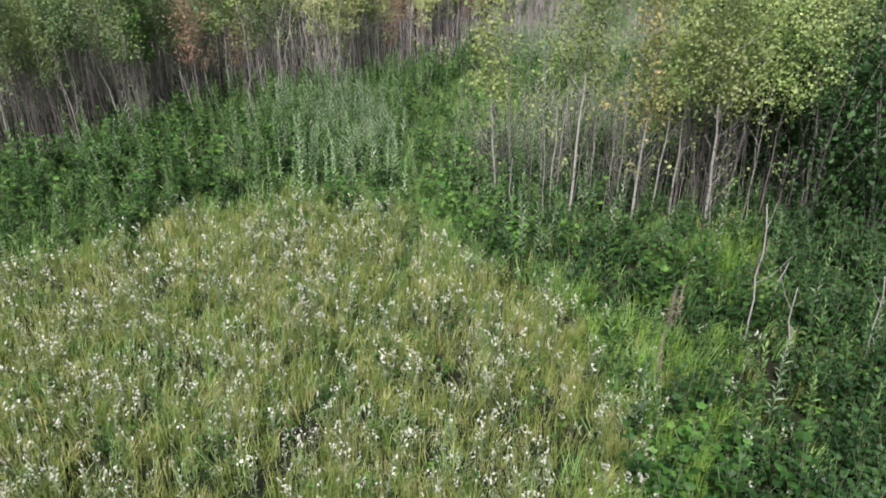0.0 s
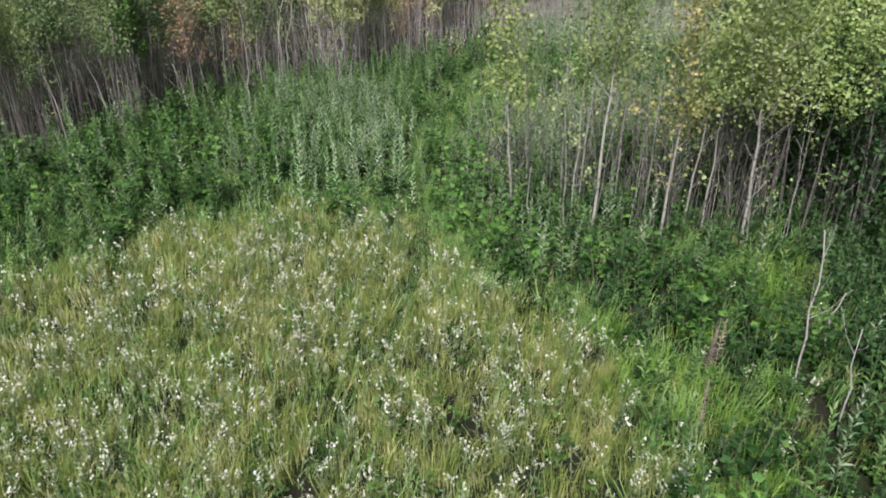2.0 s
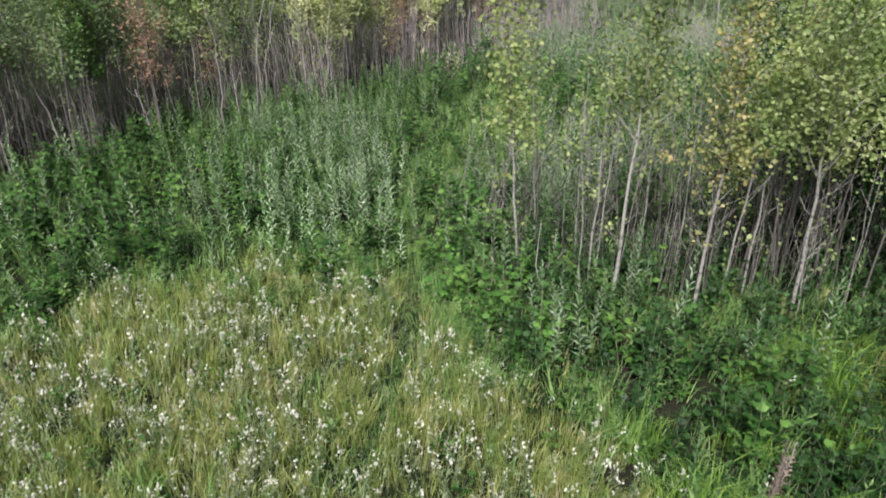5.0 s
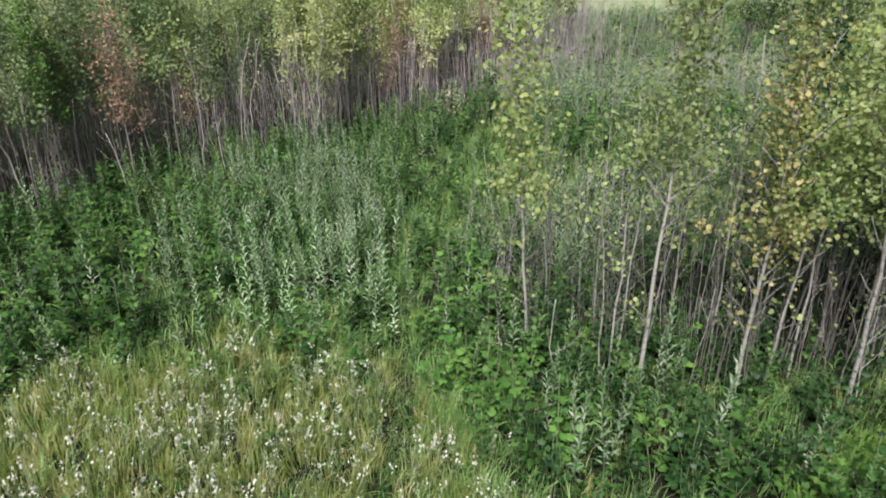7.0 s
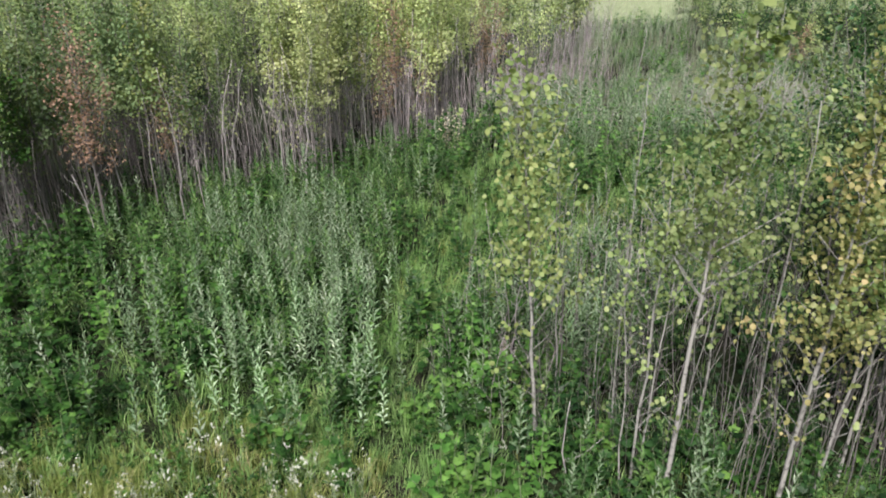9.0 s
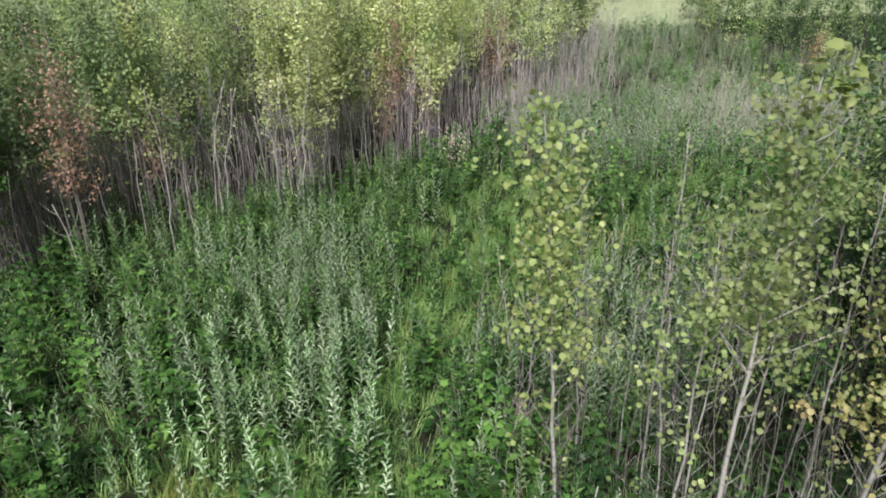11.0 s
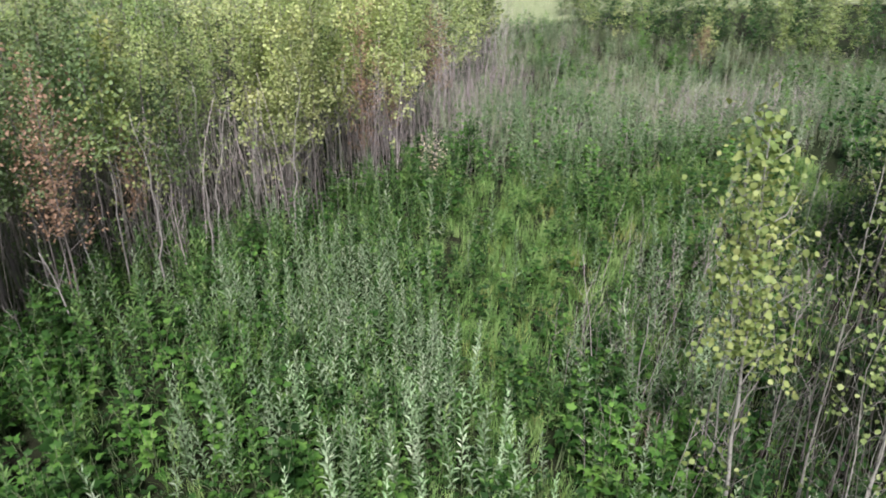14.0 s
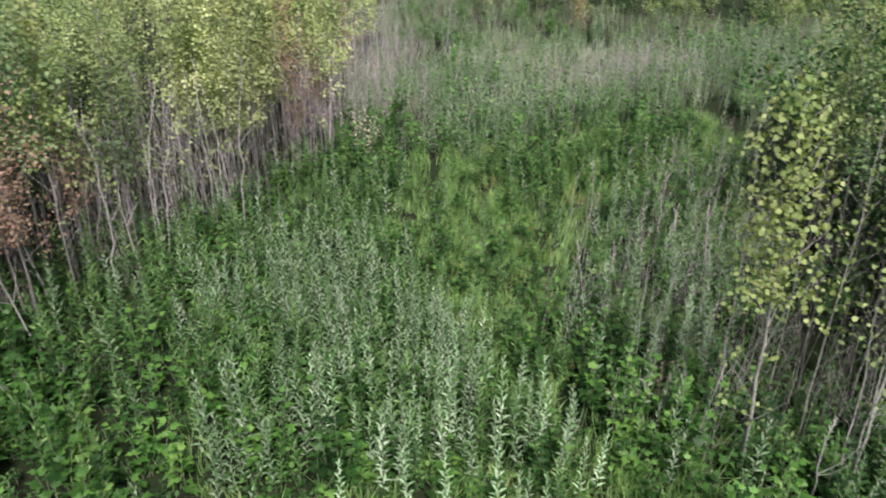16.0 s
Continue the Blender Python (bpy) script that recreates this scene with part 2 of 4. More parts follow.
def tube(points, radii, sides=4):
    p, r = np.asarray(points, float), np.asarray(radii, float)
    along = unit(np.gradient(p, axis=0))
    side = unit(np.cross(along, np.array([0.3, 0.95, 0.05])))
    other = np.cross(along, side)
    a = np.arange(sides) * 2 * np.pi / sides
    ring = np.cos(a)[None, :, None] * side[:, None] + np.sin(a)[None, :, None] * other[:, None]
    v = (p[:, None] + ring * r[:, None, None]).reshape(-1, 3)
    t = []
    for i in range(len(p) - 1):
        for j in range(sides):
            k = (j + 1) % sides
            a0, a1, b0, b1 = i * sides + j, i * sides + k, (i + 1) * sides + j, (i + 1) * sides + k
            t += [(a0, a1, b1), (a0, b1, b0)]
    for j in range(1, sides - 1):
        e = (len(p) - 1) * sides
        t.append((e, e + j, e + j + 1))
    return v, t


def leaves(base, way, length, width, kind="lance", fold=0.25, droop=0.15, face=None):
    """Many leaves at once. lance: two triangles folded at the midrib; round: four."""
    base, way = np.asarray(base, float), unit(np.asarray(way, float))
    n = len(base)
    length = np.broadcast_to(np.asarray(length, float), (n,))[:, None]
    width = np.broadcast_to(np.asarray(width, float), (n,))[:, None]
    up = np.array([0, 0, 1.0]) if face is None else np.asarray(face, float)
    side = np.cross(way, up)
    side = np.where(np.linalg.norm(side, axis=1, keepdims=True) < 0.1, np.array([1.0, 0, 0]), side)
    side = unit(side)
    nor = unit(np.cross(side, way))
    tip = base + way * length - nor * droop * length
    if kind == "lance":
        mid = base + way * length * 0.45 + nor * fold * width
        v = np.stack([base, mid + side * width / 2, tip, mid - side * width / 2], 1)
        t = np.array([(0, 1, 2), (0, 2, 3)])
    elif kind == "lobed":
        mid, high = base + way * length * 0.30 + nor * fold * width * 0.5, base + way * length * 0.62 + nor * fold * width * 0.4
        v = np.stack([base, base + way * length * 0.06 + side * width * 0.36, high - way * length * 0.14 + side * width * 0.58, mid + way * length * 0.24 + side * width * 0.24, tip,
                      mid + way * length * 0.24 - side * width * 0.24, high - way * length * 0.14 - side * width * 0.58, base + way * length * 0.06 - side * width * 0.36], 1)
        t = np.array([(0, 1, 3), (1, 2, 3), (0, 3, 5), (3, 4, 5), (0, 5, 7), (5, 6, 7)])
    else:
        low, high = base + way * length * 0.28 + nor * fold * width * 0.8, base + way * length * 0.68 + nor * fold * width * 0.6
        v = np.stack([base, low + side * width * 0.47, high + side * width * 0.42, tip, high - side * width * 0.42, low - side * width * 0.47], 1)
        t = np.array([(0, 1, 2), (0, 2, 3), (0, 3, 4), (0, 4, 5)])
    k = v.shape[1]
    return v.reshape(-1, 3), (t[None] + (np.arange(n) * k)[:, None, None]).reshape(-1, 3)


def ease(v):
    v = np.clip(v, 0, 1)
    return v * v * (3 - 2 * v)


def ground_z(x, y):
    """Nearly level ground that sinks a little towards the far clearing."""
    dip = 1.3 * ease((y - 23) / 14) * ease((x + 3) / 6) * (1 - 0.6 * ease((x - 10) / 7))
    return -dip + 0.05 * np.sin(x * 0.7 + 1.3) * np.cos(y * 0.55) + 0.025 * np.sin(x * 1.9 + y * 1.3)


def inside(poly, p):
    x, y, hit = p[:, 0], p[:, 1], np.zeros(len(p), bool)
    for (x0, y0), (x1, y1) in zip(poly, poly[1:] + poly[:1]):
        cross = (y0 > y) != (y1 > y)
        hit ^= cross & (x < (x1 - x0) * (y - y0) / ((y1 - y0) or 1e-9) + x0)
    return hit


def patchy(p, size, seed):
    """Smooth random patches between 0 and 1."""
    g = np.random.default_rng(seed).random((64, 64))
    q = np.asarray(p) / size + 20
    i = np.floor(q).astype(int)
    f = q - i
    f = f * f * (3 - 2 * f)
    a = lambda dx, dy: g[(i[:, 0] + dx) % 64, (i[:, 1] + dy) % 64]
    return (a(0, 0) * (1 - f[:, 0]) + a(1, 0) * f[:, 0]) * (1 - f[:, 1]) + (a(0, 1) * (1 - f[:, 0]) + a(1, 1) * f[:, 0]) * f[:, 1]


TRAIL = [(-2.0, 5.0), (-1.5, 6.8), (-1.15, 8.1), (-0.78, 9.6), (-0.56, 11.0), (-0.6, 12.7), (-0.8, 14.2), (-0.95, 15.5), (-0.85, 17.5), (-0.3, 20.0), (1.2, 22.0), (2.0, 24.5)]


def trail_gap(p):
    """Distance from the trodden line through the weeds."""
    best = np.full(len(p), 99.0)
    for a, b in zip(TRAIL, TRAIL[1:]):
        a, b = np.array(a), np.array(b)
        k = np.clip(((p - a) @ (b - a)) / ((b - a) @ (b - a)), 0, 1)
        best = np.minimum(best, np.linalg.norm(p - a - k[:, None] * (b - a), axis=1))
    return best


def spots(poly, per_m2, patch=0.0, seed=1, floor=0.15, clear=0.0, soft=1.3):
    """Random places in a plot; patch: size of denser and thinner spots; clear: room kept free along the trail."""
    lo, hi = np.min(poly, 0), np.max(poly, 0)
    p = rng.random((int((hi[0] - lo[0]) * (hi[1] - lo[1]) * per_m2), 2)) * (hi - lo) + lo
    shift = np.stack([patchy(p, 0.8, 91), patchy(p, 0.8, 92)], 1) - 0.5 + rng.normal(0, 0.12, p.shape)
    p = p[inside(poly, p + shift * soft)]
    if patch:
        keep = np.clip((patchy(p, patch, seed) - 0.25) * 2.2, floor, 1)
        p = p[rng.random(len(p)) < keep]
    if clear:
        p = p[rng.random(len(p)) < np.clip((trail_gap(p) - clear * 0.45) / clear, 0.03, 1)]
    return p


def planted(kinds, p, low, high, lean=0.12):
    """Copies of template plants, turned, leaned and scaled, as one set of arrays."""
    out = Shape()
    pick = rng.integers(0, len(kinds), len(p))
    for i, (v, t, m) in enumerate(kinds):
        q = p[pick == i]
        if not len(q) or not len(v):
            continue
        n = len(q)
        a, s = rng.random(n) * 2 * np.pi, low + (high - low) * rng.random(n)
        c, d = np.cos(a)[:, None] * s[:, None], np.sin(a)[:, None] * s[:, None]
        lx, ly = rng.normal(0, lean, (n, 1)), rng.normal(0, lean, (n, 1))
        z = v[None, :, 2] * s[:, None]
        w = np.stack([c * v[None, :, 0] - d * v[None, :, 1] + lx * z + q[:, :1], d * v[None, :, 0] + c * v[None, :, 1] + ly * z + q[:, 1:], z + ground_z(q[:, 0], q[:, 1])[:, None]], 2)
        tt = (t[None] + (np.arange(n) * len(v))[:, None, None]).reshape(-1, 3)
        out.v.append(w.reshape(-1, 3))
        out.t.append(tt + out.n)
        out.m.append(np.tile(m, n))
        out.n += n * len(v)
    return out.arrays()


def stuff(name, arrays, mats, label, category):
    return tagged(new(name, mesh_from(name, arrays, mats)), label, category, kind="stuff")


# ---- plant templates ----
def grass_tuft(blades, tall, wide, spread=0.05, bend=0.5):
    base = rng.normal(0, spread, (blades, 3)) * (1, 1, 0)
    a = rng.random(blades) * 2 * np.pi
    h = tall * (0.55 + 0.45 * rng.random(blades))
    out = np.stack([np.cos(a), np.sin(a), 0 * a], 1)
    side = np.stack([-np.sin(a + 0.5), np.cos(a + 0.5), 0 * a], 1) * (wide * (0.7 + 0.6 * rng.random(blades)))[:, None] / 2
    b = bend * rng.random(blades) ** 1.5
    mid = base + out * (h * b * 0.3)[:, None] + np.array([0, 0, 1]) * (h * 0.58)[:, None]
    tip = base + out * (h * b * 1.1)[:, None] + np.array([0, 0, 1]) * (h * (1 - 0.35 * b))[:, None]
    v = np.stack([base - side, base + side, mid - side * 0.8, mid + side * 0.8, tip], 1).reshape(-1, 3)
    t = np.array([(0, 1, 3), (0, 3, 2), (2, 3, 4)])
    return Shape().add(v, (t[None] + (np.arange(blades) * 5)[:, None, None]).reshape(-1, 3)).arrays()


def flower_stalk(tall, heads):
    """Wiry stalk with a loose head of small white flowers."""
    s = Shape()
    sway = rng.normal(0, 0.05, 2)
    pts = np.array([(0, 0, 0), (sway[0] * 0.4, sway[1] * 0.4, tall * 0.5), (sway[0], sway[1], tall * 0.85)])
    s.add(*tube(pts, [0.004, 0.0035, 0.002], 3), 0)
    n = 7
    k = rng.random(n)[:, None]
    a = rng.random(n) * 6.28
    s.add(*leaves(pts[0] * (1 - k) + pts[2] * k, np.stack([np.cos(a), np.sin(a), 0.8 + 0 * a], 1), 0.07, 0.014), 0)
    for _ in range(heads):
        a, r = rng.random() * 6.28, 0.004 + 0.038 * rng.random() ** 0.7
        top = pts[2] + (math.cos(a) * r, math.sin(a) * r, tall * (0.02 + 0.17 * rng.random()))
        size = 0.0064 + 0.0062 * rng.random()
        b = rng.random() * 6.28
        tilt = rng.normal(0, 0.8, 2)
        ring = [top + (0, 0, 0.006)]
        for j in range(5):
            c = b + j * 1.2566
            x, y = math.cos(c) * size, math.sin(c) * size
            ring.append(top + (x, y, x * tilt[0] + y * tilt[1]))
        s.add(ring, [(0, j + 1, (j + 1) % 5 + 1) for j in range(5)], 1)
    return s.arrays()


def broad_weed(tall, stems=3, size=0.09):
    """Leafy herb: a few stems with broad leaves set all round. Returns stems and leaves apart."""
    stem, leaf = Shape(), Shape()
    for k in range(stems):
        a, out = rng.random() * 6.28, tall * (0.1 + 0.25 * rng.random()) * (k > 0)
        h = tall * (1 if k == 0 else 0.6 + 0.35 * rng.random())
        end = np.array([math.cos(a) * out, math.sin(a) * out, h])
        f = np.linspace(0, 1, 4)[:, None]
        pts = end * f + np.array([1, 1, 0]) * rng.normal(0, 0.012, (4, 3))
        stem.add(*tube(pts, np.linspace(0.007, 0.002, 4), 3))
        n = int(h / (0.035 + size * 0.3))
        g = 0.18 + 0.82 * (np.arange(n) + rng.random(n) * 0.6) / n
        b = np.arange(n) * 2.4 + rng.random(n)
        reach = (0.02 + 0.09 * (1 - g)) * rng.random(n)
        ways = np.stack([np.cos(b), np.sin(b), 0.15 + 0.5 * g + rng.normal(0, 0.25, n)], 1)
        at = end * g[:, None] + unit(ways) * reach[:, None]
        lg = size * (0.65 + 0.6 * rng.random(n)) * (1.15 - 0.5 * g)
        leaf.add(*leaves(at, ways, lg, lg * 0.86, "lobed" if size > 0.085 else "round", 0.14, 0.25))
    return stem.arrays(), leaf.arrays()


def spire_weed(tall, size=0.095, gap=0.03, slim=0.24):
    """Upright unbranched herb with narrow leaves that stand steeply up the stem."""
    stem, leaf = Shape(), Shape()
    end = np.array([rng.normal(0, 0.05), rng.normal(0, 0.05), tall])
    f = np.linspace(0, 1, 4)[:, None]
    stem.add(*tube(end * f + np.array([1, 1, 0]) * rng.normal(0, 0.012, (4, 3)) * f, np.linspace(0.006, 0.002, 4), 3))
    n = int(tall * 0.8 / gap * 1.7)
    g = 0.2 + 0.8 * np.arange(n) / n
    b = np.arange(n) * 2.4 + rng.random(n) * 0.5
    ways = np.stack([np.cos(b), np.sin(b), 0.55 + 1.4 * g ** 2 + rng.normal(0, 0.15, n)], 1)
    lg = size * (0.7 + 0.5 * rng.random(n)) * (1.1 - 0.55 * g ** 3)
    leaf.add(*leaves(end * g[:, None], ways, lg, lg * slim, "lance", 0.2, 0.12))
    return stem.arrays(), leaf.arrays()


def joined(*sets):
    out = Shape()
    for slot, (v, t, m) in enumerate(sets):
        if len(v):
            out.add(v, t, slot)
    return out.arrays()


def trunk_line(tall, lean, wobble, n=11):
    f = np.linspace(0, 1, n)
    side = np.cumsum(rng.normal(0, wobble, (n, 2)), 0) * f[:, None] + rng.normal(0, 0.006 + wobble * 0.25, (n, 2)) * np.minimum(1, 8 * f)[:, None]
    return np.stack([lean[0] * f ** 1.1 + side[:, 0], lean[1] * f ** 1.1 + side[:, 1], tall * f], 1)


def along_line(line, k):
    x = k * (len(line) - 1)
    i = min(int(x), len(line) - 2)
    return line[i] + (line[i + 1] - line[i]) * (x - i)


def sapling(tall, lean=(0, 0), thick=0.03, bare=0.45, reach=0.7, limbs=11, count=220, size=0.055, wobble=0.03, kind="round", sides=5, twigs=0):
    """Slender tree: trunk, each limb, and a crown of single leaves. Returns trunk, list of limbs, crown."""
    line = trunk_line(tall, lean, wobble)
    trunk = Shape().add(*tube(line, np.linspace(thick, 0.004, len(line)), sides)).arrays()
    made, at, ways = [], [], []
    for i in range(limbs):
        k = bare + (0.97 - bare) * (i + rng.random() * 0.7) / limbs
        a = i * 2.4 + rng.random() * 0.8
        long = reach * (1.15 - (k - bare) / (1 - bare) * 0.8) * (0.6 + 0.5 * rng.random())
        root = along_line(line, k)
        way = unit(np.array([math.cos(a), math.sin(a), 0.75 + 0.7 * rng.random()]))
        pts = np.array([root, root + way * long * 0.5 + rng.normal(0, 0.03, 3), root + way * long + (0, 0, 0.06)])
        made.append(Shape().add(*tube(pts, [thick * 0.34 * (1.1 - 0.6 * k), thick * 0.2, 0.002], 3)).arrays())
        n = int(count / limbs * long / reach * 1.1)
        g = (rng.integers(1, 5, n) + rng.normal(0, 0.14, n)) / 4.2
        knot = rng.normal(0, 0.05 + 0.04 * reach, (5, 3))[np.clip((g * 4.2).round().astype(int), 0, 4)]
        at.append(pts[0] + (pts[2] - pts[0]) * (0.15 + 0.85 * g)[:, None] + knot + rng.normal(0, 0.06 + 0.045 * reach, (n, 3)))
        ways.append(rng.normal(0, 1, (n, 3)) + (0, 0, -0.35))
    n = count // 5
    g = bare + 0.1 + (0.93 - bare) * rng.random(n)
    at.append(np.array([along_line(line, min(k, 1)) for k in g]) + rng.normal(0, 0.07, (n, 3)))
    ways.append(rng.normal(0, 1, (n, 3)))
    for i in range(twigs):
        k = 0.12 + (bare - 0.1) * rng.random()
        root, a, long = along_line(line, k), rng.random() * 6.28, 0.15 + 0.3 * rng.random()
        pts = np.array([root, root + np.array([math.cos(a), math.sin(a), 0.5 + rng.random()]) * long])
        made.append(Shape().add(*tube(pts, [thick * 0.18, 0.0015], 3)).arrays())
        if count > 130 and i % 2:
            n = 5 + int(8 * rng.random())
            at.append(pts[1] - (pts[1] - pts[0]) * (0.5 * rng.random((n, 1))) + rng.normal(0, 0.07, (n, 3)))
            ways.append(rng.normal(0, 1, (n, 3)) + (0, 0, -0.35))
    at, ways = np.concatenate(at), np.concatenate(ways)
    lg = size * (0.6 + 0.7 * rng.random(len(at)))
    face = rng.normal(0, 0.6, (len(at), 3)) + (0, -0.15, 0.7)
    crown = Shape().add(*leaves(at, ways, lg, lg * (0.92 if kind == "round" else 0.6), kind, 0.12, 0.1, face)).arrays()
    return trunk, made, crown


def tree_thing(name, shape, bark, leaf, label, group="", leaf_label=""):
    trunk, limbs, crown = shape
    top = tagged(new(name), label, "tree", group)
    stem = part("trunk", trunk, [bark], top)
    for limb in limbs:
        part("limb", limb, [bark], stem)
    if len(crown[0]):
        part("crown", crown, [leaf], top, leaf_label)
    return top


def merged_tree(shape):
    """Trunk with limbs, and crown, for trees whose limbs cannot be told apart."""
    trunk, limbs, crown = shape
    wood = Shape().add(trunk[0], trunk[1])
    for v, t, m in limbs:
        wood.add(v, t)
    return wood.arrays(), [], crown


def at_spot(ob, x, y, turn=0.0, size=1.0):
    ob.matrix_basis = pose(x, y, float(ground_z(x, y)) - 0.02, 0, 0, turn)
    ob.scale = (size, size, size)
    return ob


# ---- plots of the plan ----
MEADOW = [(-10, 3.4), (2.2, 3.4), (1.9, 6.7), (1.7, 8.5), (0.7, 10.4), (-0.2, 12.2), (-1.4, 12.9), (-3, 13.6), (-4.5, 12.9), (-6.4, 11.4), (-7.5, 10.2), (-10, 9)]
FLOWERS = [(-10, 3.4), (2.5, 3.4), (2.2, 6.7), (1.9, 8.5), (0.6, 10.4), (-0.6, 11.8), (-2.2, 12.6), (-3, 12.9), (-4.3, 12.2), (-6.2, 11.0), (-7.5, 9.9), (-10, 8.8)]
RIGHT_LOW = [(2.3, 3.4), (10, 3.4), (11, 11.5), (7, 12.6), (5, 12.2), (1.2, 13.2), (0.2, 13.2), (0.4, 10.2), (1.7, 8.5), (1.9, 6.7)]
LEFT_WEEDS = [(-11, 9), (-7.5, 10.2), (-6.4, 11.4), (-4.5, 12.9), (-3, 13.8), (-1.4, 13.1), (-0.5, 13.2), (-0.6, 17), (-0.1, 20), (0.6, 24.2), (-0.2, 24.4), (-2.3, 22.7), (-4.5, 21.9), (-6.1, 20.8), (-7.3, 19.3), (-8.3, 17.5), (-10, 15), (-11.5, 13.5)]
LEFT_BACK = [(-3.8, 15.2), (-0.7, 15.2), (-0.6, 17), (-0.2, 20), (0.6, 23.0), (-0.2, 23.8), (-2.3, 22.5), (-4.5, 21.6), (-6.1, 20.5), (-7.1, 18.6), (-5.6, 16.6)]
SILVER_PATCH = [(-4.2, 14.2), (-2.6, 14.0), (-1.2, 13.4), (-0.8, 14.0), (-0.9, 17.2), (-1.6, 19.5), (-3.4, 18.5), (-4.4, 16.5)]
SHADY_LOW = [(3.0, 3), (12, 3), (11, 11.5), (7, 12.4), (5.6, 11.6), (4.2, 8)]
FAR_FRONT = [(0.4, 24.2), (2, 23.0), (5, 23.1), (9, 23.4), (12, 21), (20, 21), (18.2, 26.2), (9.9, 28.5), (2.5, 30.5)]
GLADE = [(-0.9, 13.0), (-0.2, 13.0), (-0.2, 15.3), (0.7, 17), (3.0, 19.0), (6, 20), (9, 20.5), (9, 23.2), (5, 23), (2, 22.8), (0.4, 23.5), (-0.3, 20), (-1.0, 17)]
STAND_EDGE = [(-0.2, 13.2), (1.3, 13.0), (3.2, 15.2), (5.5, 17.5), (8, 18.8), (8, 20.2), (5.5, 19.6), (2.8, 18.6), (0.7, 16.8), (-0.1, 15.4)]
STAND = [(0.9, 12.9), (2.0, 11.8), (3.4, 11.7), (5, 11.9), (7, 12.2), (12, 11), (16, 19), (9, 19.2), (5.5, 17.8), (3, 15.8), (1.4, 14.4)]
FAR_HERBS = [(0.4, 24.4), (2, 23.0), (5, 23.1), (9, 23.4), (12, 21), (20, 21), (21.2, 28.6), (18.6, 31.3), (16.3, 34.6), (14.6, 38), (13.2, 41.4), (12.6, 45.9), (12.06, 50.2), (13.05, 50.2), (8.19, 50.2), (5.13, 50.2), (3.8, 42.4), (1.3, 29.7)]
LEFT_EDGE = [(-10, 14.3), (-8.4, 16.6), (-6.9, 18.3), (-5.8, 19.7), (-4.4, 20.7), (-2.3, 22.0), (-1.0, 23.2), (-0.2, 25.0), (0.4, 29), (-2, 26.5), (-5, 24.8), (-7.5, 23), (-9.5, 20.5), (-12.5, 17)]
EDGE_FAR = [(-1.4, 23.4), (-0.3, 25.0), (0.9, 27), (2.6, 30.5), (5.2, 36), (8.2, 46), (6.6, 46), (3.6, 37), (1.2, 31), (-1.6, 26)]
LEFT_WOODS = [(-12.5, 17), (-9.5, 20.5), (-7.5, 23), (-5, 24.8), (-2, 26.5), (0.6, 30.5), (3.4, 37), (6.4, 46), (9.5, 58), (-24, 58), (-24, 17)]
FAR_WOODS = [(12.3, 45.6), (12.9, 40.9), (14.5, 37.4), (16, 34.1), (18.3, 30.6), (20.7, 28.4), (32.2, 25.1), (43.4, 33.9), (39.5, 60.3), (16.1, 62.8), (14.8, 56.3), (13.2, 51.7)]
SEAM = [(-2.6, 12.6), (-0.6, 11.4), (0.6, 11.4), (0.6, 13.4), (-1.4, 13.9)]
WEED_FRINGE = [(-8.5, 9.6), (-6.2, 10.9), (-4.3, 12.3), (-3, 13.1), (-1.4, 12.6), (-1.1, 13.6), (-3, 14.4), (-4.8, 13.6), (-6.8, 12.2), (-8.6, 11)]
FIELD = [(8.4, 50.5), (14.2, 50.5), (17.5, 61), (8.5, 61)]
BROWN_EDGE = [(-0.6, 23.6), (0.6, 23.9), (1.6, 25.4), (3.2, 28.6), (5.6, 33.5), (7.4, 39), (6.4, 40), (4.6, 36), (2.4, 31), (0.6, 27), (-0.5, 25)]
BROWN_FAR = [(6.4, 25), (8.4, 24.6), (11, 25.4), (13, 27), (11, 28), (7.6, 27.4)]
PALE_GRASS = [(7.4, 29), (10, 28.6), (12.4, 31), (13, 35), (11, 38.5), (8.4, 37), (7.2, 33)]
SILVER_BAND = [(0.6, 23.0), (2.0, 21.8), (3.4, 22.2), (6.4, 22.9), (8.0, 23.0), (8.0, 24.4), (5.4, 24.4), (2.4, 24.2)]
DARK_BAND = [(1.9, 21.4), (2.6, 20.6), (4, 19.6), (6.5, 20.2), (8, 20.8), (8, 22.4), (5, 22.0), (2.6, 22.0)]
TRAIL_SIDE = [(-1.2, 13), (0.6, 13), (0.5, 15.6), (0.3, 17.2), (-0.8, 17.2)]
TWIGGY = [(0.5, 13.9), (1.3, 13.2), (3.0, 13.8), (4.4, 15.6), (3.0, 17.4), (1.2, 16.6)]
STAND_FRONT = [(0.7, 11.4), (1.6, 10.3), (2.6, 10.3), (3.1, 10.9), (3.2, 11.7), (2.6, 12.3), (1.2, 12.8)]

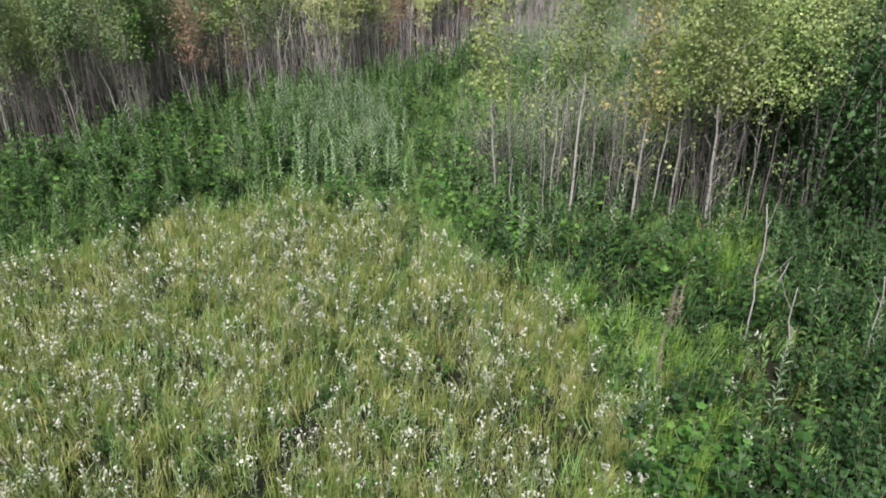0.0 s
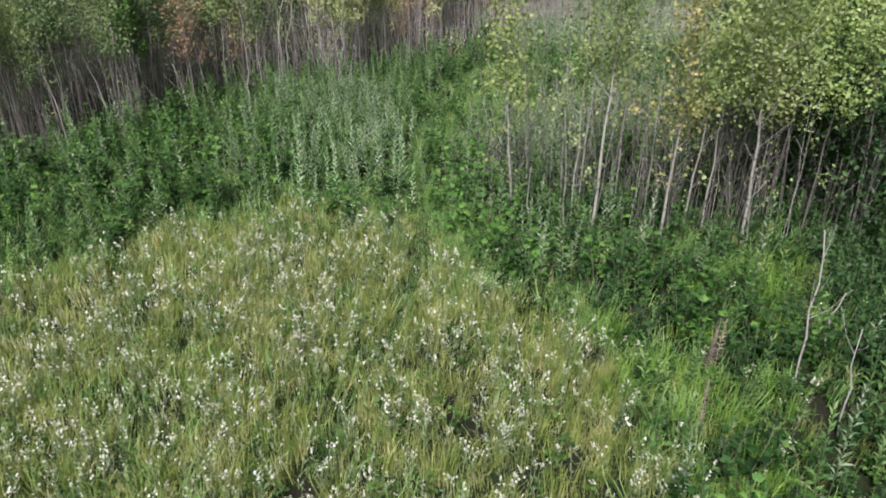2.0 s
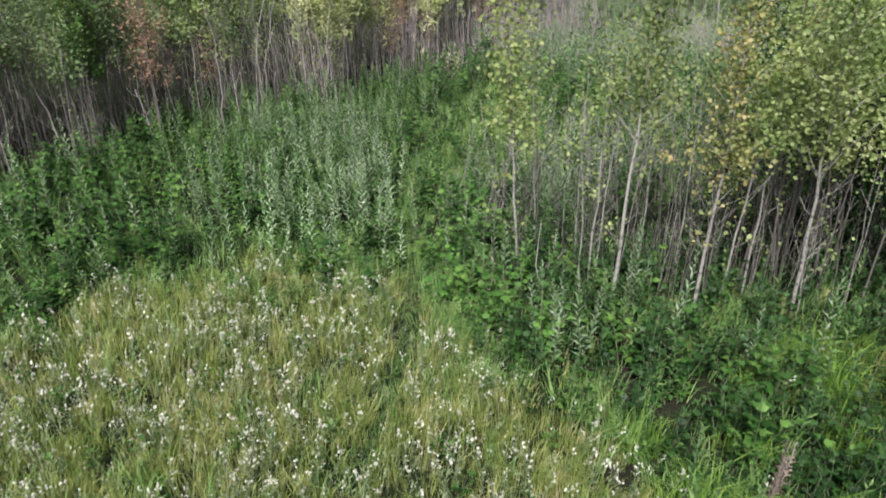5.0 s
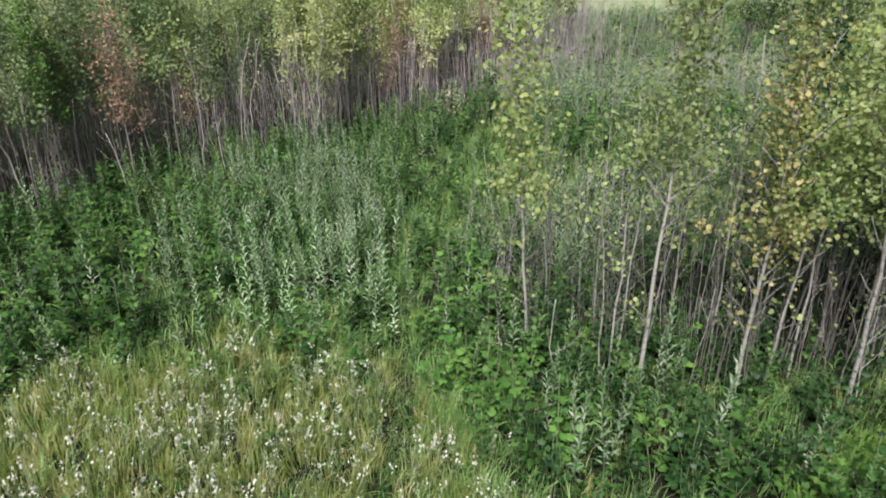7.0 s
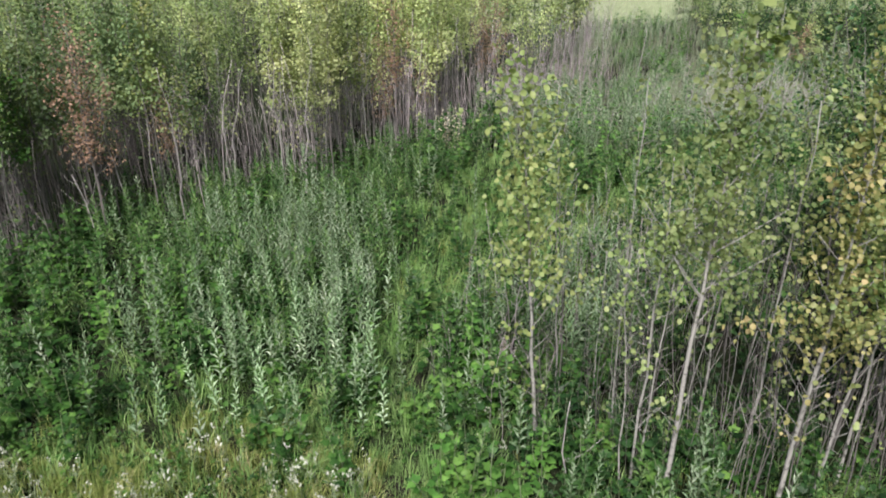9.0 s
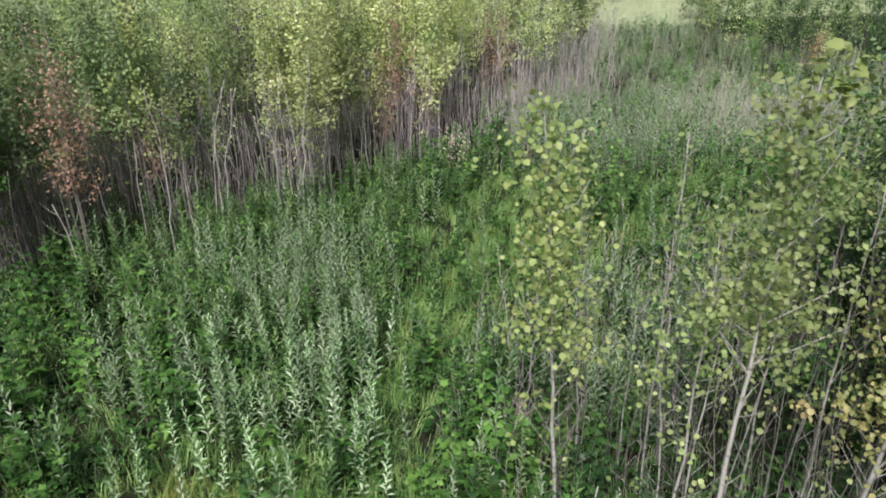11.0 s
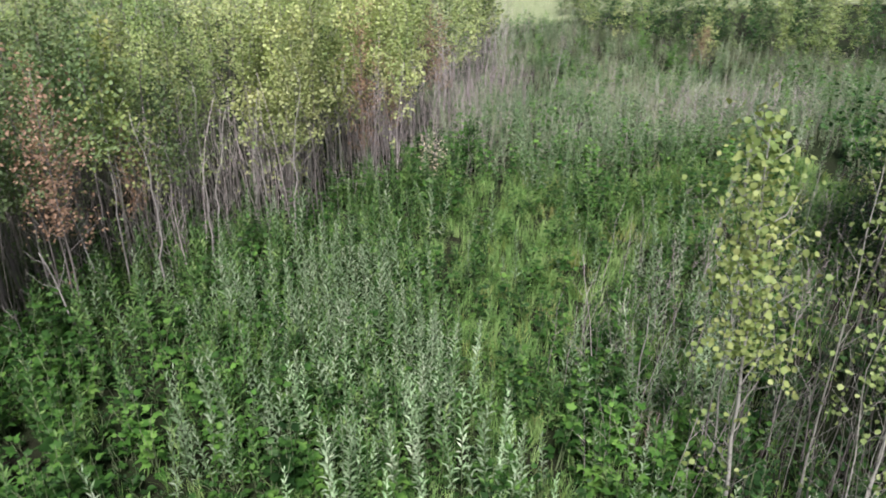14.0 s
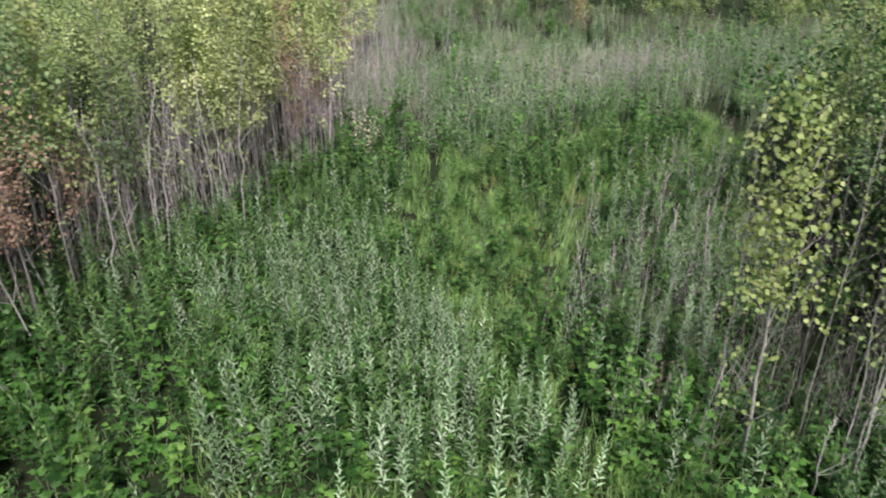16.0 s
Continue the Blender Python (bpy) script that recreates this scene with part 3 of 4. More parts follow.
# ---- ground ----
xs = np.unique(np.concatenate([np.linspace(-1500, -60, 14), np.linspace(-60, 60, 121), np.linspace(60, 1500, 14)]))
ys = np.unique(np.concatenate([np.linspace(-1500, -30, 14), np.linspace(-30, 90, 121), np.linspace(90, 1500, 14)]))
gx, gy = np.meshgrid(xs, ys)
gv = np.stack([gx.ravel(), gy.ravel(), ground_z(gx.ravel(), gy.ravel())], 1)
i0 = (np.arange(len(ys) - 1)[:, None] * len(xs) + np.arange(len(xs) - 1)[None]).ravel()
gt = np.concatenate([np.stack([i0, i0 + 1, i0 + len(xs) + 1], 1), np.stack([i0, i0 + len(xs) + 1, i0 + len(xs)], 1)])
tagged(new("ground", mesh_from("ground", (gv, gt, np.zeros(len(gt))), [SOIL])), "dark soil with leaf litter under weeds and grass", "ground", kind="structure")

# ---- aspens at the edge of the stand ----
def aspen(x, y, tall, lean, thick, bare, reach, limbs, count, size, leaf, label, wobble=0.02, twigs=3, bark=ASPEN_BARK):
    ob = tree_thing("aspen_tree", sapling(tall, lean, thick, bare, reach, limbs, count, size, wobble, "round", 6, twigs), bark, leaf, label, "aspens at the edge of the stand")
    return at_spot(ob, x, y)


def top_shoot(tree, tip, count, size):
    """Large leaves of this year's shoot above the crown."""
    h = rng.random(count)
    a = np.arange(count) * 2.4
    at = np.array(tip) + np.stack([0.05 * rng.normal(0, 1, count), 0.05 * rng.normal(0, 1, count), -0.1 + 0.5 * h], 1)
    ways = np.stack([np.cos(a), np.sin(a), 0.2 + 0 * a], 1)
    shoot = Shape().add(*tube(np.array([np.array(tip) - (0, 0, 0.4), np.array(tip) + (0, 0, 0.42)]), [0.006, 0.002], 3)).add(*leaves(at, ways, size * (0.7 + 0.5 * rng.random(count)), size * 0.8, "round", 0.15, 0.2, rng.normal(0, 0.5, (count, 3)) + (0, -0.4, 0.7)), 1)
    part("top_shoot", shoot.arrays(), [ASPEN_BARK, YELLOW_LEAF], tree, "young shoot with large pale leaves")


def fork(tree, root, ends, thick):
    """Strong pale limbs that leave the trunk low in the crown."""
    for end in ends:
        r, e = np.array(root), np.array(end)
        pts = np.array([r, r * 0.55 + e * 0.45 + (0, 0, -0.04), e])
        part("limb", Shape().add(*tube(pts, [thick, thick * 0.8, thick * 0.4], 5)).arrays(), [ASPEN_BARK], tree.children[0])


aspen(1.04, 12.93, 4.45, (-0.42, 0.12), 0.025, 0.42, 0.7, 20, 1150, 0.058, YELLOW_LEAF, "slender aspen with thin yellowing crown beside the trail", 0.016, 12)
forked = aspen(2.28, 12.22, 4.75, (0.3, 0.35), 0.031, 0.46, 0.85, 22, 2100, 0.052, ASPEN_LEAF, "pale-trunked aspen with forked green crown at stand edge", 0.012, 9)
fork(forked, (0.13, 0.17, 2.35), [(-0.28, 0.1, 2.95), (0.4, 0.3, 2.7)], 0.009)
top_shoot(forked, (0.5, 0.35, 4.55), 14, 0.14)
aspen(3.36, 12.0, 4.8, (0.28, 0.05), 0.029, 0.34, 0.7, 22, 2300, 0.05, AMBER_LEAF, "leaning aspen with amber-tinged leaves at stand edge", 0.016, 12)
stout = aspen(4.67, 11.88, 4.8, (-0.3, -0.2), 0.031, 0.42, 1.1, 22, 3000, 0.05, ASPEN_LEAF, "stout pale aspen with forked trunk and green crown", 0.014, 8)
fork(stout, (-0.13, -0.08, 2.2), [(-0.36, -0.1, 2.6), (0.12, -0.04, 2.5)], 0.009)
fork(stout, (-0.08, -0.05, 1.65), [(-0.26, 0.0, 1.9)], 0.006)
for x, y, tall, lean, thick, bare, reach, count, leaf, label in [
    (1.93, 12.25, 3.7, (0.1, 0.15), 0.017, 0.55, 0.5, 260, ASPEN_LEAF, "thin multi-stemmed aspen with sparse leaves"),
    (2.02, 12.34, 3.2, (0.2, 0.2), 0.012, 0.6, 0.4, 100, ASPEN_LEAF, "thin bare-stemmed aspen beside a taller one"),
    (1.86, 12.36, 2.9, (-0.15, 0.2), 0.011, 0.6, 0.4, 80, ASPEN_LEAF, "thin bare-stemmed aspen beside a taller one"),
    (3.68, 12.02, 4.3, (0.35, 0.05), 0.019, 0.45, 0.7, 800, ASPEN_LEAF, "thin leaning aspen with green leaves"),
    (3.18, 12.5, 4.2, (0.1, 0.2), 0.014, 0.5, 0.5, 150, ASPEN_LEAF, "slim aspen with green leaves behind a yellowing one"),
    (2.75, 12.75, 4.3, (0.15, 0.2), 0.014, 0.52, 0.5, 150, ASPEN_LEAF, "thin aspen with sparse leaves behind its neighbours"),
    (1.85, 12.95, 4.2, (0.05, 0.15), 0.013, 0.52, 0.5, 150, ASPEN_LEAF, "thin aspen with sparse leaves behind its neighbours"),
    (1.35, 13.7, 4.0, (-0.2, 0.2), 0.012, 0.5, 0.5, 240, YELLOW_LEAF, "thin aspen with sparse yellowing leaves near the trail"),
    (4.15, 12.35, 4.5, (0.1, 0.1), 0.019, 0.45, 0.85, 1000, YELLOW_LEAF, "aspen with yellow-green leaves among the stems"),
    (5.64, 12.0, 4.5, (0.1, -0.1), 0.014, 0.42, 0.95, 1300, ASPEN_LEAF, "slim aspen with green crown near the dark bushes"),
    (6.12, 12.1, 4.5, (0.1, -0.2), 0.014, 0.45, 1.0, 1200, ASPEN_LEAF, "slim aspen with green crown near the dark bushes"),
    (5.15, 12.3, 4.6, (0.1, -0.1), 0.013, 0.45, 0.95, 1200, ASPEN_LEAF, "slim aspen with green crown near the dark bushes"),
]:
    # From x 4.5 on, a darker bark stands in for the shade there.
    aspen(x, y, tall, lean, thick, bare, reach, 14, int(count * (0.9 if x < 3.3 else 1.4)), 0.05, leaf, label, 0.022, 10, ASPEN_BARK if x < 4.5 else POLE_BARK)

# ---- saplings behind them ----
stand_kinds = [merged_tree(sapling(3.6 + 0.9 * rng.random(), rng.normal(0, 0.25, 2), 0.014 + 0.01 * rng.random(), 0.4, 0.65, 10, 640, 0.05, 0.04, "round", 4, 5)) for _ in range(6)]
stand_src = [tree_thing("aspen_sapling", k, bark, leaf, "slender aspen sapling with thin stem in the stand", "saplings of the stand") for k, bark, leaf in zip(stand_kinds, (POLE_BARK, STEM_BARK, POLE_BARK, STEM_BARK, POLE_BARK, STEM_BARK), (ASPEN_LEAF, ASPEN_LEAF, YELLOW_LEAF, THICKET_DARK, ASPEN_LEAF, THICKET_DARK))]
where = spots(STAND, 3.2)
where = where[(where[:, 1] > 12.4) & (where[:, 0] > 4.0) & (where[:, 1] < 12.0 + (where[:, 0] - 0.5) * 0.9) & (rng.random(len(where)) < np.clip((where[:, 0] - 3.2) / 3.0, 0.2, 1))][:190]
for i, (x, y) in enumerate(where):
    s = 0.8 + 0.3 * rng.random()
    ob = stand_src[i] if i < 6 else copy_thing(stand_src[i % 6], Matrix.Identity(4))
    at_spot(ob, x, y, rng.random() * 360, s)

# thin bare poles between the aspens
pole_src = []
for k in range(8):
    tall = 1.7 + 0.16 * k
    line = trunk_line(tall, rng.normal(0, 0.12, 2), 0.02, 7)
    top = tagged(new("bare_pole"), "thin pale bare pole standing among the aspens", "dead tree", "bare poles of the stand")
    part("trunk", Shape().add(*tube(line, np.linspace(0.008, 0.0035, 7), 4)).arrays(), [ASPEN_BARK if k % 3 == 0 else POLE_BARK], top)
    for _ in range(2):
        root, a = along_line(line, 0.45 + 0.5 * rng.random()), rng.random() * 6.28
        part("twig", Shape().add(*tube(np.array([root, root + np.array([math.cos(a), math.sin(a), 1.6]) * (0.1 + 0.14 * rng.random())]), [0.004, 0.0015], 3)).arrays(), [DEAD_BARK], top)
    pole_src.append(top)
where = np.concatenate([spots([(0.9, 12.7), (2.2, 12.0), (4.4, 11.9), (6.8, 11.9), (6.8, 13.2), (4.6, 13.2), (2.4, 13.4), (1.2, 13.8)], 13, soft=0.5)[:50], spots([(4.4, 11.6), (6.8, 11.2), (7.0, 12.2), (4.6, 12.2)], 9, soft=0.4)[:22]])
for i, (x, y) in enumerate(where):
    ob = pole_src[i] if i < 8 else copy_thing(pole_src[i % 8], Matrix.Identity(4))
    at_spot(ob, x, y, rng.random() * 360, 0.75 + 0.4 * rng.random())

# ---- dark bushes beside the stand, and unseen ones added for shade ----
def bush(tall, reach, count):
    stems, at = [], []
    for k in range(9):
        a, r = rng.random() * 6.28, reach * (0.3 + 0.7 * rng.random())
        end = np.array([math.cos(a) * r, math.sin(a) * r, tall * (0.65 + 0.35 * rng.random())])
        pts = np.array([(0, 0, 0), end * (0.35, 0.35, 0.5), end])
        stems.append(Shape().add(*tube(pts, [0.013, 0.009, 0.003], 4)).arrays())
        n = count // 9
        g = 0.15 + 0.85 * rng.random(n) ** 0.7
        at.append(end * np.stack([g ** 1.3, g ** 1.3, g], 1) + rng.normal(0, 0.16 + 0.06 * reach, (n, 3)))
    at = np.concatenate(at)
    at = at[at[:, 2] > 0.1]
    n = len(at)
    lg = 0.095 * (0.6 + 0.7 * rng.random(n))
    leaf = Shape().add(*leaves(at, rng.normal(0, 1, (n, 3)), lg, lg * 0.6, "round", 0.15, 0.15, rng.normal(0, 0.5, (n, 3)) + (0, 0, 0.8))).arrays()
    return stems, leaf


bush_src = []
for k in range(3):
    stems, leaf = bush(3.4 + 0.5 * k, 1.15 + 0.12 * k, 1700)
    top = tagged(new("bush"), "dense dark green bush beside the stand, also added unseen for shade", "bush", "dark bushes")
    for stem in stems:
        part("branch", stem, [STEM_BARK], top)
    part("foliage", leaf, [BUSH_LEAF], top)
    bush_src.append(top)
# The last eight are added out of view to shade the right-hand weeds.
for i, (x, y) in enumerate([(6.35, 11.75), (7.2, 11.2), (6.9, 12.9), (6.1, 12.9), (7.2, 13.0), (8.6, 12.2), (6.6, 14.6), (8.3, 14.4), (10.0, 13.0), (7.4, 16.4), (9.6, 15.6), (9.2, 10.8), (10.8, 11.2), (8.4, 9.3), (11.5, 14.5), (12.5, 12.0), (11.5, 17.0), (6.2, 13.4), (7.8, 11.6), (9.4, 9.4), (8.9, 7.6), (10.5, 8.2), (6.9, 17.8), (5.9, 15.6), (7.4, 6.2), (6.8, 3.6), (8.6, 5.0), (6.2, 1.4), (8.0, 2.0), (4.6, -1.0), (6.4, -1.0), (9.8, 3.4)]):
    ob = bush_src[i] if i < 3 else copy_thing(bush_src[i % 3], Matrix.Identity(4))
    at_spot(ob, x, y, 77 * i, 0.8 + 0.25 * rng.random())

# ---- edge of the left thicket ----
edge_kinds = [merged_tree(sapling(3.9 + 0.6 * rng.random(), rng.normal(0, 0.22, 2), 0.015 + 0.01 * rng.random(), (0.36 if i % 2 else 0.52) + 0.1 * rng.random(), 0.46, 13, 680, 0.055, 0.035, "round" if i % 2 else "lance", 4, 5)) for i in range(8)]
edge_src = [tree_thing("thicket_sapling", k, ASPEN_BARK if i % 3 == 0 else STEM_BARK, (THICKET_LEAF, THICKET_DARK, THICKET_LEAF, THICKET_PALE)[i % 4], "tall thin sapling with bare stem and green crown", "saplings of the thicket edge") for i, k in enumerate(edge_kinds)]
def seen_rust(p):
    """True away from the rust-brown saplings and the line before them."""
    clear = np.ones(len(p), bool)
    for x, y in ((-1.35, 24.2), (1.2, 28.7)):
        clear &= (np.abs(p[:, 0] - x) > 0.55) | (p[:, 1] > y + 0.4) | (p[:, 1] < y - 2.6)
    return clear


where = spots(LEFT_EDGE, 4.2)
where = where[seen_rust(where)][:205]
for i, (x, y) in enumerate(where):
    # Crowns darker left, paler right: shade and haze put into leaf colour.
    ob = edge_src[i] if i < 8 else copy_thing(edge_src[(1, 5, 1, 5, 4)[i % 5] if x < -6.3 else (0, 1, 2, 4, 5, 6)[i % 6] if x < -4.5 else (3, 7, 2, 3, 7)[i % 5]], Matrix.Identity(4))
    at_spot(ob, x, y, rng.random() * 360, 0.8 + 0.3 * rng.random())

# broader-leaved trees at the thicket edge
for x, y, tall, lean, count, leaf, label in [
    (-8.6, 16.9, 4.1, (0.3, -0.2), 1300, THICKET_DARK, "broad-crowned aspen with deep green leaves at the thicket edge"),
    (-9.6, 15.6, 4.1, (0.3, -0.2), 1300, THICKET_DARK, "broad-crowned aspen with deep green leaves at the thicket edge"),
    (-7.45, 17.75, 3.9, (0.15, -0.1), 1300, BRIGHT_LEAF, "aspen with bright green leaves low on its trunk"),
    (-5.75, 20.2, 4.3, (0.05, 0.1), 1000, YELLOW_LEAF, "aspen with bright yellow-green crown in the thicket edge"),
    (-5.5, 20.6, 2.9, (0.6, -0.4), 380, YELLOW_LEAF, "small aspen with one bright lime-green branch"),
    (-1.9, 23.1, 3.6, (0.0, 0.0), 800, YELLOW_LEAF, "aspen with bright yellowing crown at the thicket edge"),
    (-7.6, 18.6, 4.3, (0.1, -0.1), 1100, ASPEN_LEAF, "aspen with green crown in the thicket edge"),
]:
    at_spot(tree_thing("aspen_tree", sapling(tall, lean, 0.022, 0.56 if leaf is THICKET_DARK else 0.44, 0.7, 14, count, 0.06, 0.04, "round", 6, 6), ASPEN_BARK, leaf, label, "aspens at the thicket edge"), x, y)

# pale poles at the thicket edge
for x, y, tall, lean in [(-5.8, 19.9, 3.2, (0.05, 0.2)), (-5.2, 19.6, 3.0, (-0.1, 0.2)), (-4.45, 20.3, 3.3, (0.35, 0.0)), (-4.36, 20.32, 2.9, (0.1, 0.0)), (-3.05, 20.9, 3.3, (0.45, 0.3)), (-7.8, 17.4, 3.2, (-0.4, 0.3)), (-7.3, 18.0, 3.0, (-0.3, 0.1)), (-8.4, 16.4, 3.0, (-0.3, 0.3)), (-6.6, 19.0, 3.2, (-0.3, 0.2)), (-4.9, 20.2, 2.6, (0.1, 0.1)), (-3.5, 21.0, 2.8, (0.0, 0.1)), (-6.1, 19.3, 2.6, (-0.2, 0.1))]:
    at_spot(tree_thing("bare_sapling", sapling(tall, lean, 0.019, 0.5, 0.3, 6, 60, 0.06, 0.05, "lance", 5, 8), DEAD_BARK, THICKET_LEAF, "pale bare sapling at the thicket edge", "bare saplings"), x, y)

# withered saplings with rust-brown leaves
rust = sapling(3.7, (0.05, 0), 0.02, 0.34, 0.75, 15, 950, 0.056, 0.03, "lance", 4, 2)
rust_src = tree_thing("withered_sapling", rust, STEM_BARK, RUST_LEAF, "withered sapling with rust-brown dead leaves", "withered saplings")
for i, (x, y, s) in enumerate([(-6.15, 18.4, 1.08), (-6.4, 18.9, 0.95), (-1.5, 23.0, 0.72), (-1.3, 24.4, 1.0), (1.0, 28.4, 0.95), (1.4, 29.2, 0.9), (-0.6, 24.6, 0.7), (-5.6, 20.3, 0.75)]):
    ob = rust_src if i == 0 else copy_thing(rust_src, Matrix.Identity(4))
    at_spot(ob, x, y, 61 * i, s)

# ---- woods further in, as a mass ----
def wood_kind(tone, tall, bare, reach, limbs, count, size):
    """Wood in slot 0, leaves in one of the leaf slots 1 to 3."""
    wood, _, crown = merged_tree(sapling(tall, rng.normal(0, 0.2, 2), 0.018, bare, reach, limbs, count, size, 0.03, "lance", 3))
    return Shape().add(wood[0], wood[1], 0).add(crown[0], crown[1], 1 + tone % 3).arrays()


def joined_slots(*sets):
    """Several sets as one, each keeping its own material slots."""
    out = Shape()
    for v, t, m in sets:
        out.v.append(v)
        out.t.append(t + out.n)
        out.m.append(m)
        out.n += len(v)
    return out.arrays()


near_wood = [wood_kind(k, 3.8 + 0.9 * rng.random(), 0.34 + 0.18 * rng.random(), 0.46, 8, 360, 0.072) for k in range(9)]
far_wood = [wood_kind(k, 3.9 + 0.9 * rng.random(), 0.4, 0.7, 7, 260, 0.125) for k in range(9)]
low_wood = [wood_kind(k, 2.9 + 1.1 * rng.random(), 0.06, 0.8, 9, 420, 0.11) for k in range(9)]
inner = np.concatenate([spots(LEFT_WOODS, 1.4), spots(EDGE_FAR, 2.2)])
inner = inner[(inner[:, 0] > -24) & seen_rust(inner)]
close = inner[:, 1] < 33
near_end = inner[close][:, 0] < -5.5
# Deeper leaf tones left and paler ones right stand in for shade and haze.
stuff("woodland", joined_slots(planted(near_wood[0::3] + near_wood[1::3], inner[close][near_end], 0.75, 1.15, 0.05), planted(near_wood[0::3] + near_wood[2::3], inner[close][~near_end], 0.8, 1.15, 0.05)), [STEM_BARK, THICKET_LEAF, THICKET_DARK, THICKET_PALE], "dense young woodland with yellow-green crowns", "woodland")
stuff("deep_woodland", planted(far_wood, inner[~close][::3], 0.85, 1.15, 0.04), [STEM_BARK, THICKET_LEAF, THICKET_DARK, THICKET_PALE], "crowns of young woodland stretching far back", "woodland")
stuff("far_woodland", planted(low_wood, np.concatenate([spots(FAR_WOODS, 0.3), spots([(6, 60.5), (22, 60.5), (24, 65), (5, 65)], 0.7), spots([(12.3, 45.6), (12.9, 40.9), (14.5, 37.4), (16, 34.1), (18.3, 30.6), (20.7, 28.4), (26.4, 26.7), (27.3, 29.9), (19.8, 35.2), (15.3, 41.3), (15.3, 52.5), (13.6, 52)], 0.75)]), 0.75, 1.1, 0.04), [STEM_BARK, THICKET_LEAF, THICKET_DARK, BUSH_LEAF], "dark green young woodland beyond the glade", "woodland")


def bare_stem(tall):
    line = trunk_line(tall, rng.normal(0, 0.16, 2), 0.04, 5)
    s = Shape().add(*tube(line, np.linspace(0.008, 0.003, 5), 3))
    for _ in range(4):
        root, a = along_line(line, 0.2 + 0.7 * rng.random()), rng.random() * 6.28
        s.add(*tube(np.array([root, root + np.array([math.cos(a), math.sin(a), 1.2]) * (0.1 + 0.25 * rng.random())]), [0.004, 0.001], 3))
    return s.arrays()


stem_kinds = [bare_stem(1.8 + 0.8 * rng.random()) for _ in range(8)]
crowd = np.concatenate([spots(LEFT_EDGE, 12.0), spots(EDGE_FAR, 9.0)])
bleached = crowd[:, 0] + rng.normal(0, 0.8, len(crowd)) > -5.2
stuff("bare_stems", planted(stem_kinds, crowd[~bleached], 0.5, 1.3, 0.06), [STEM_BARK], "crowd of thin grey bare stems under the thicket", "stems")
stuff("bleached_stems", planted(stem_kinds, crowd[bleached], 0.5, 1.3, 0.06), [STALK_BARK], "crowd of thin bleached bare stems under the thicket", "stems")
stuff("stand_stems", planted(stem_kinds, spots(STAND, 7.0), 0.4, 0.9, 0.09), [POLE_BARK], "thin dull dead stems crowding under the stand", "stems")

stem_src = []
for k, arrays in enumerate(stem_kinds):
    stem_src.append(tagged(new("dead_sapling", mesh_from("dead_sapling", arrays, [STEM_BARK if k % 2 else POLE_BARK])), "thin bare grey dead sapling with a few twigs", "dead tree", "thin dead saplings"))
front = np.concatenate([spots([(-9.8, 14.0), (-8.4, 16.3), (-6.9, 18.0), (-5.8, 19.4), (-4.4, 20.4), (-2.3, 21.7), (-2.6, 22.5), (-4.8, 21.4), (-6.4, 20.4), (-7.6, 18.9), (-9.2, 17), (-10.4, 14.6)], 11)[:130], spots([(1.6, 12.2), (3.4, 11.8), (5, 12.0), (6.6, 12.3), (6.4, 13.4), (4.8, 13.2), (3.2, 13.2), (1.8, 13.4)], 16)[:60]])
for i, (x, y) in enumerate(front):
    ob = stem_src[i] if i < 8 else copy_thing(stem_src[i % 8], Matrix.Identity(4))
    at_spot(ob, x, y, rng.random() * 360, 0.6 + 0.55 * rng.random())

# ---- grasses ----
tuft = [grass_tuft(22, 0.43, 0.0085, 0.05, 0.7) for _ in range(12)]
stuff("meadow_grass", planted(tuft, np.concatenate([spots(MEADOW, 80, 0.4, 3, 0.45, 0.13), spots(GLADE, 9, 0.6, 7, 0.1, 0.2), spots(RIGHT_LOW, 10, 0.7, 10, 0.0)]), 0.55, 1.15, 0.15), [MEADOW_BLADE], "yellow-green meadow grass with dry straw blades", "grass")
lush = [grass_tuft(14, 0.48, 0.011, 0.045, 0.7) for _ in range(10)]
stuff("lush_grass", planted(lush, np.concatenate([spots([(2.3, 3.4), (3.2, 3.4), (3.0, 7.5), (2.4, 9.2), (1.2, 10.2), (1.7, 8.5), (1.9, 6.7)], 46, 0.7, 5, 0.3), spots([(3.4, 11.6), (3.6, 10.4), (4.6, 10.0), (5.4, 11.4), (5.3, 12.5), (3.5, 12.6)], 38, 0.5, 15, 0.2), spots(RIGHT_LOW, 14, 0.6, 14, 0.1), spots(GLADE, 60, 0.7, 6, 0.5, 0.12), spots(LEFT_WEEDS, 11, 1.2, 8, 0.2), spots(SEAM, 50, clear=0.22), spots(WEED_FRINGE, 26, clear=0.22), spots(STAND, 5), spots(STAND_EDGE, 25), spots([(-0.4, 10.6), (1.2, 9.8), (1.4, 11.0), (1.0, 13.2), (-0.2, 13.2)], 45, clear=0.2), spots(MEADOW, 14, 0.9, 9, 0.1, 0.17)]), 0.6, 1.15, 0.18), [LUSH_BLADE], "bright green uncut grass in the glade", "grass")
rough = [grass_tuft(10, 0.5, 0.018, 0.12, 1.2) for _ in range(6)]
stuff("rough_grass", planted(rough, np.concatenate([spots([(-14, -5), (11, -5), (12, 3.4), (-16, 3.4)], 13), spots([(-16, 3.2), (-9.4, 3.2), (-9.4, 9), (-10.8, 13), (-14, 12)], 13), spots([(10.3, 3.2), (16, 3.2), (16, 11), (11, 11)], 8)]), 0.6, 1.2, 0.15), [MEADOW_BLADE], "rough yellow-green grass at the rim of the meadow", "grass")
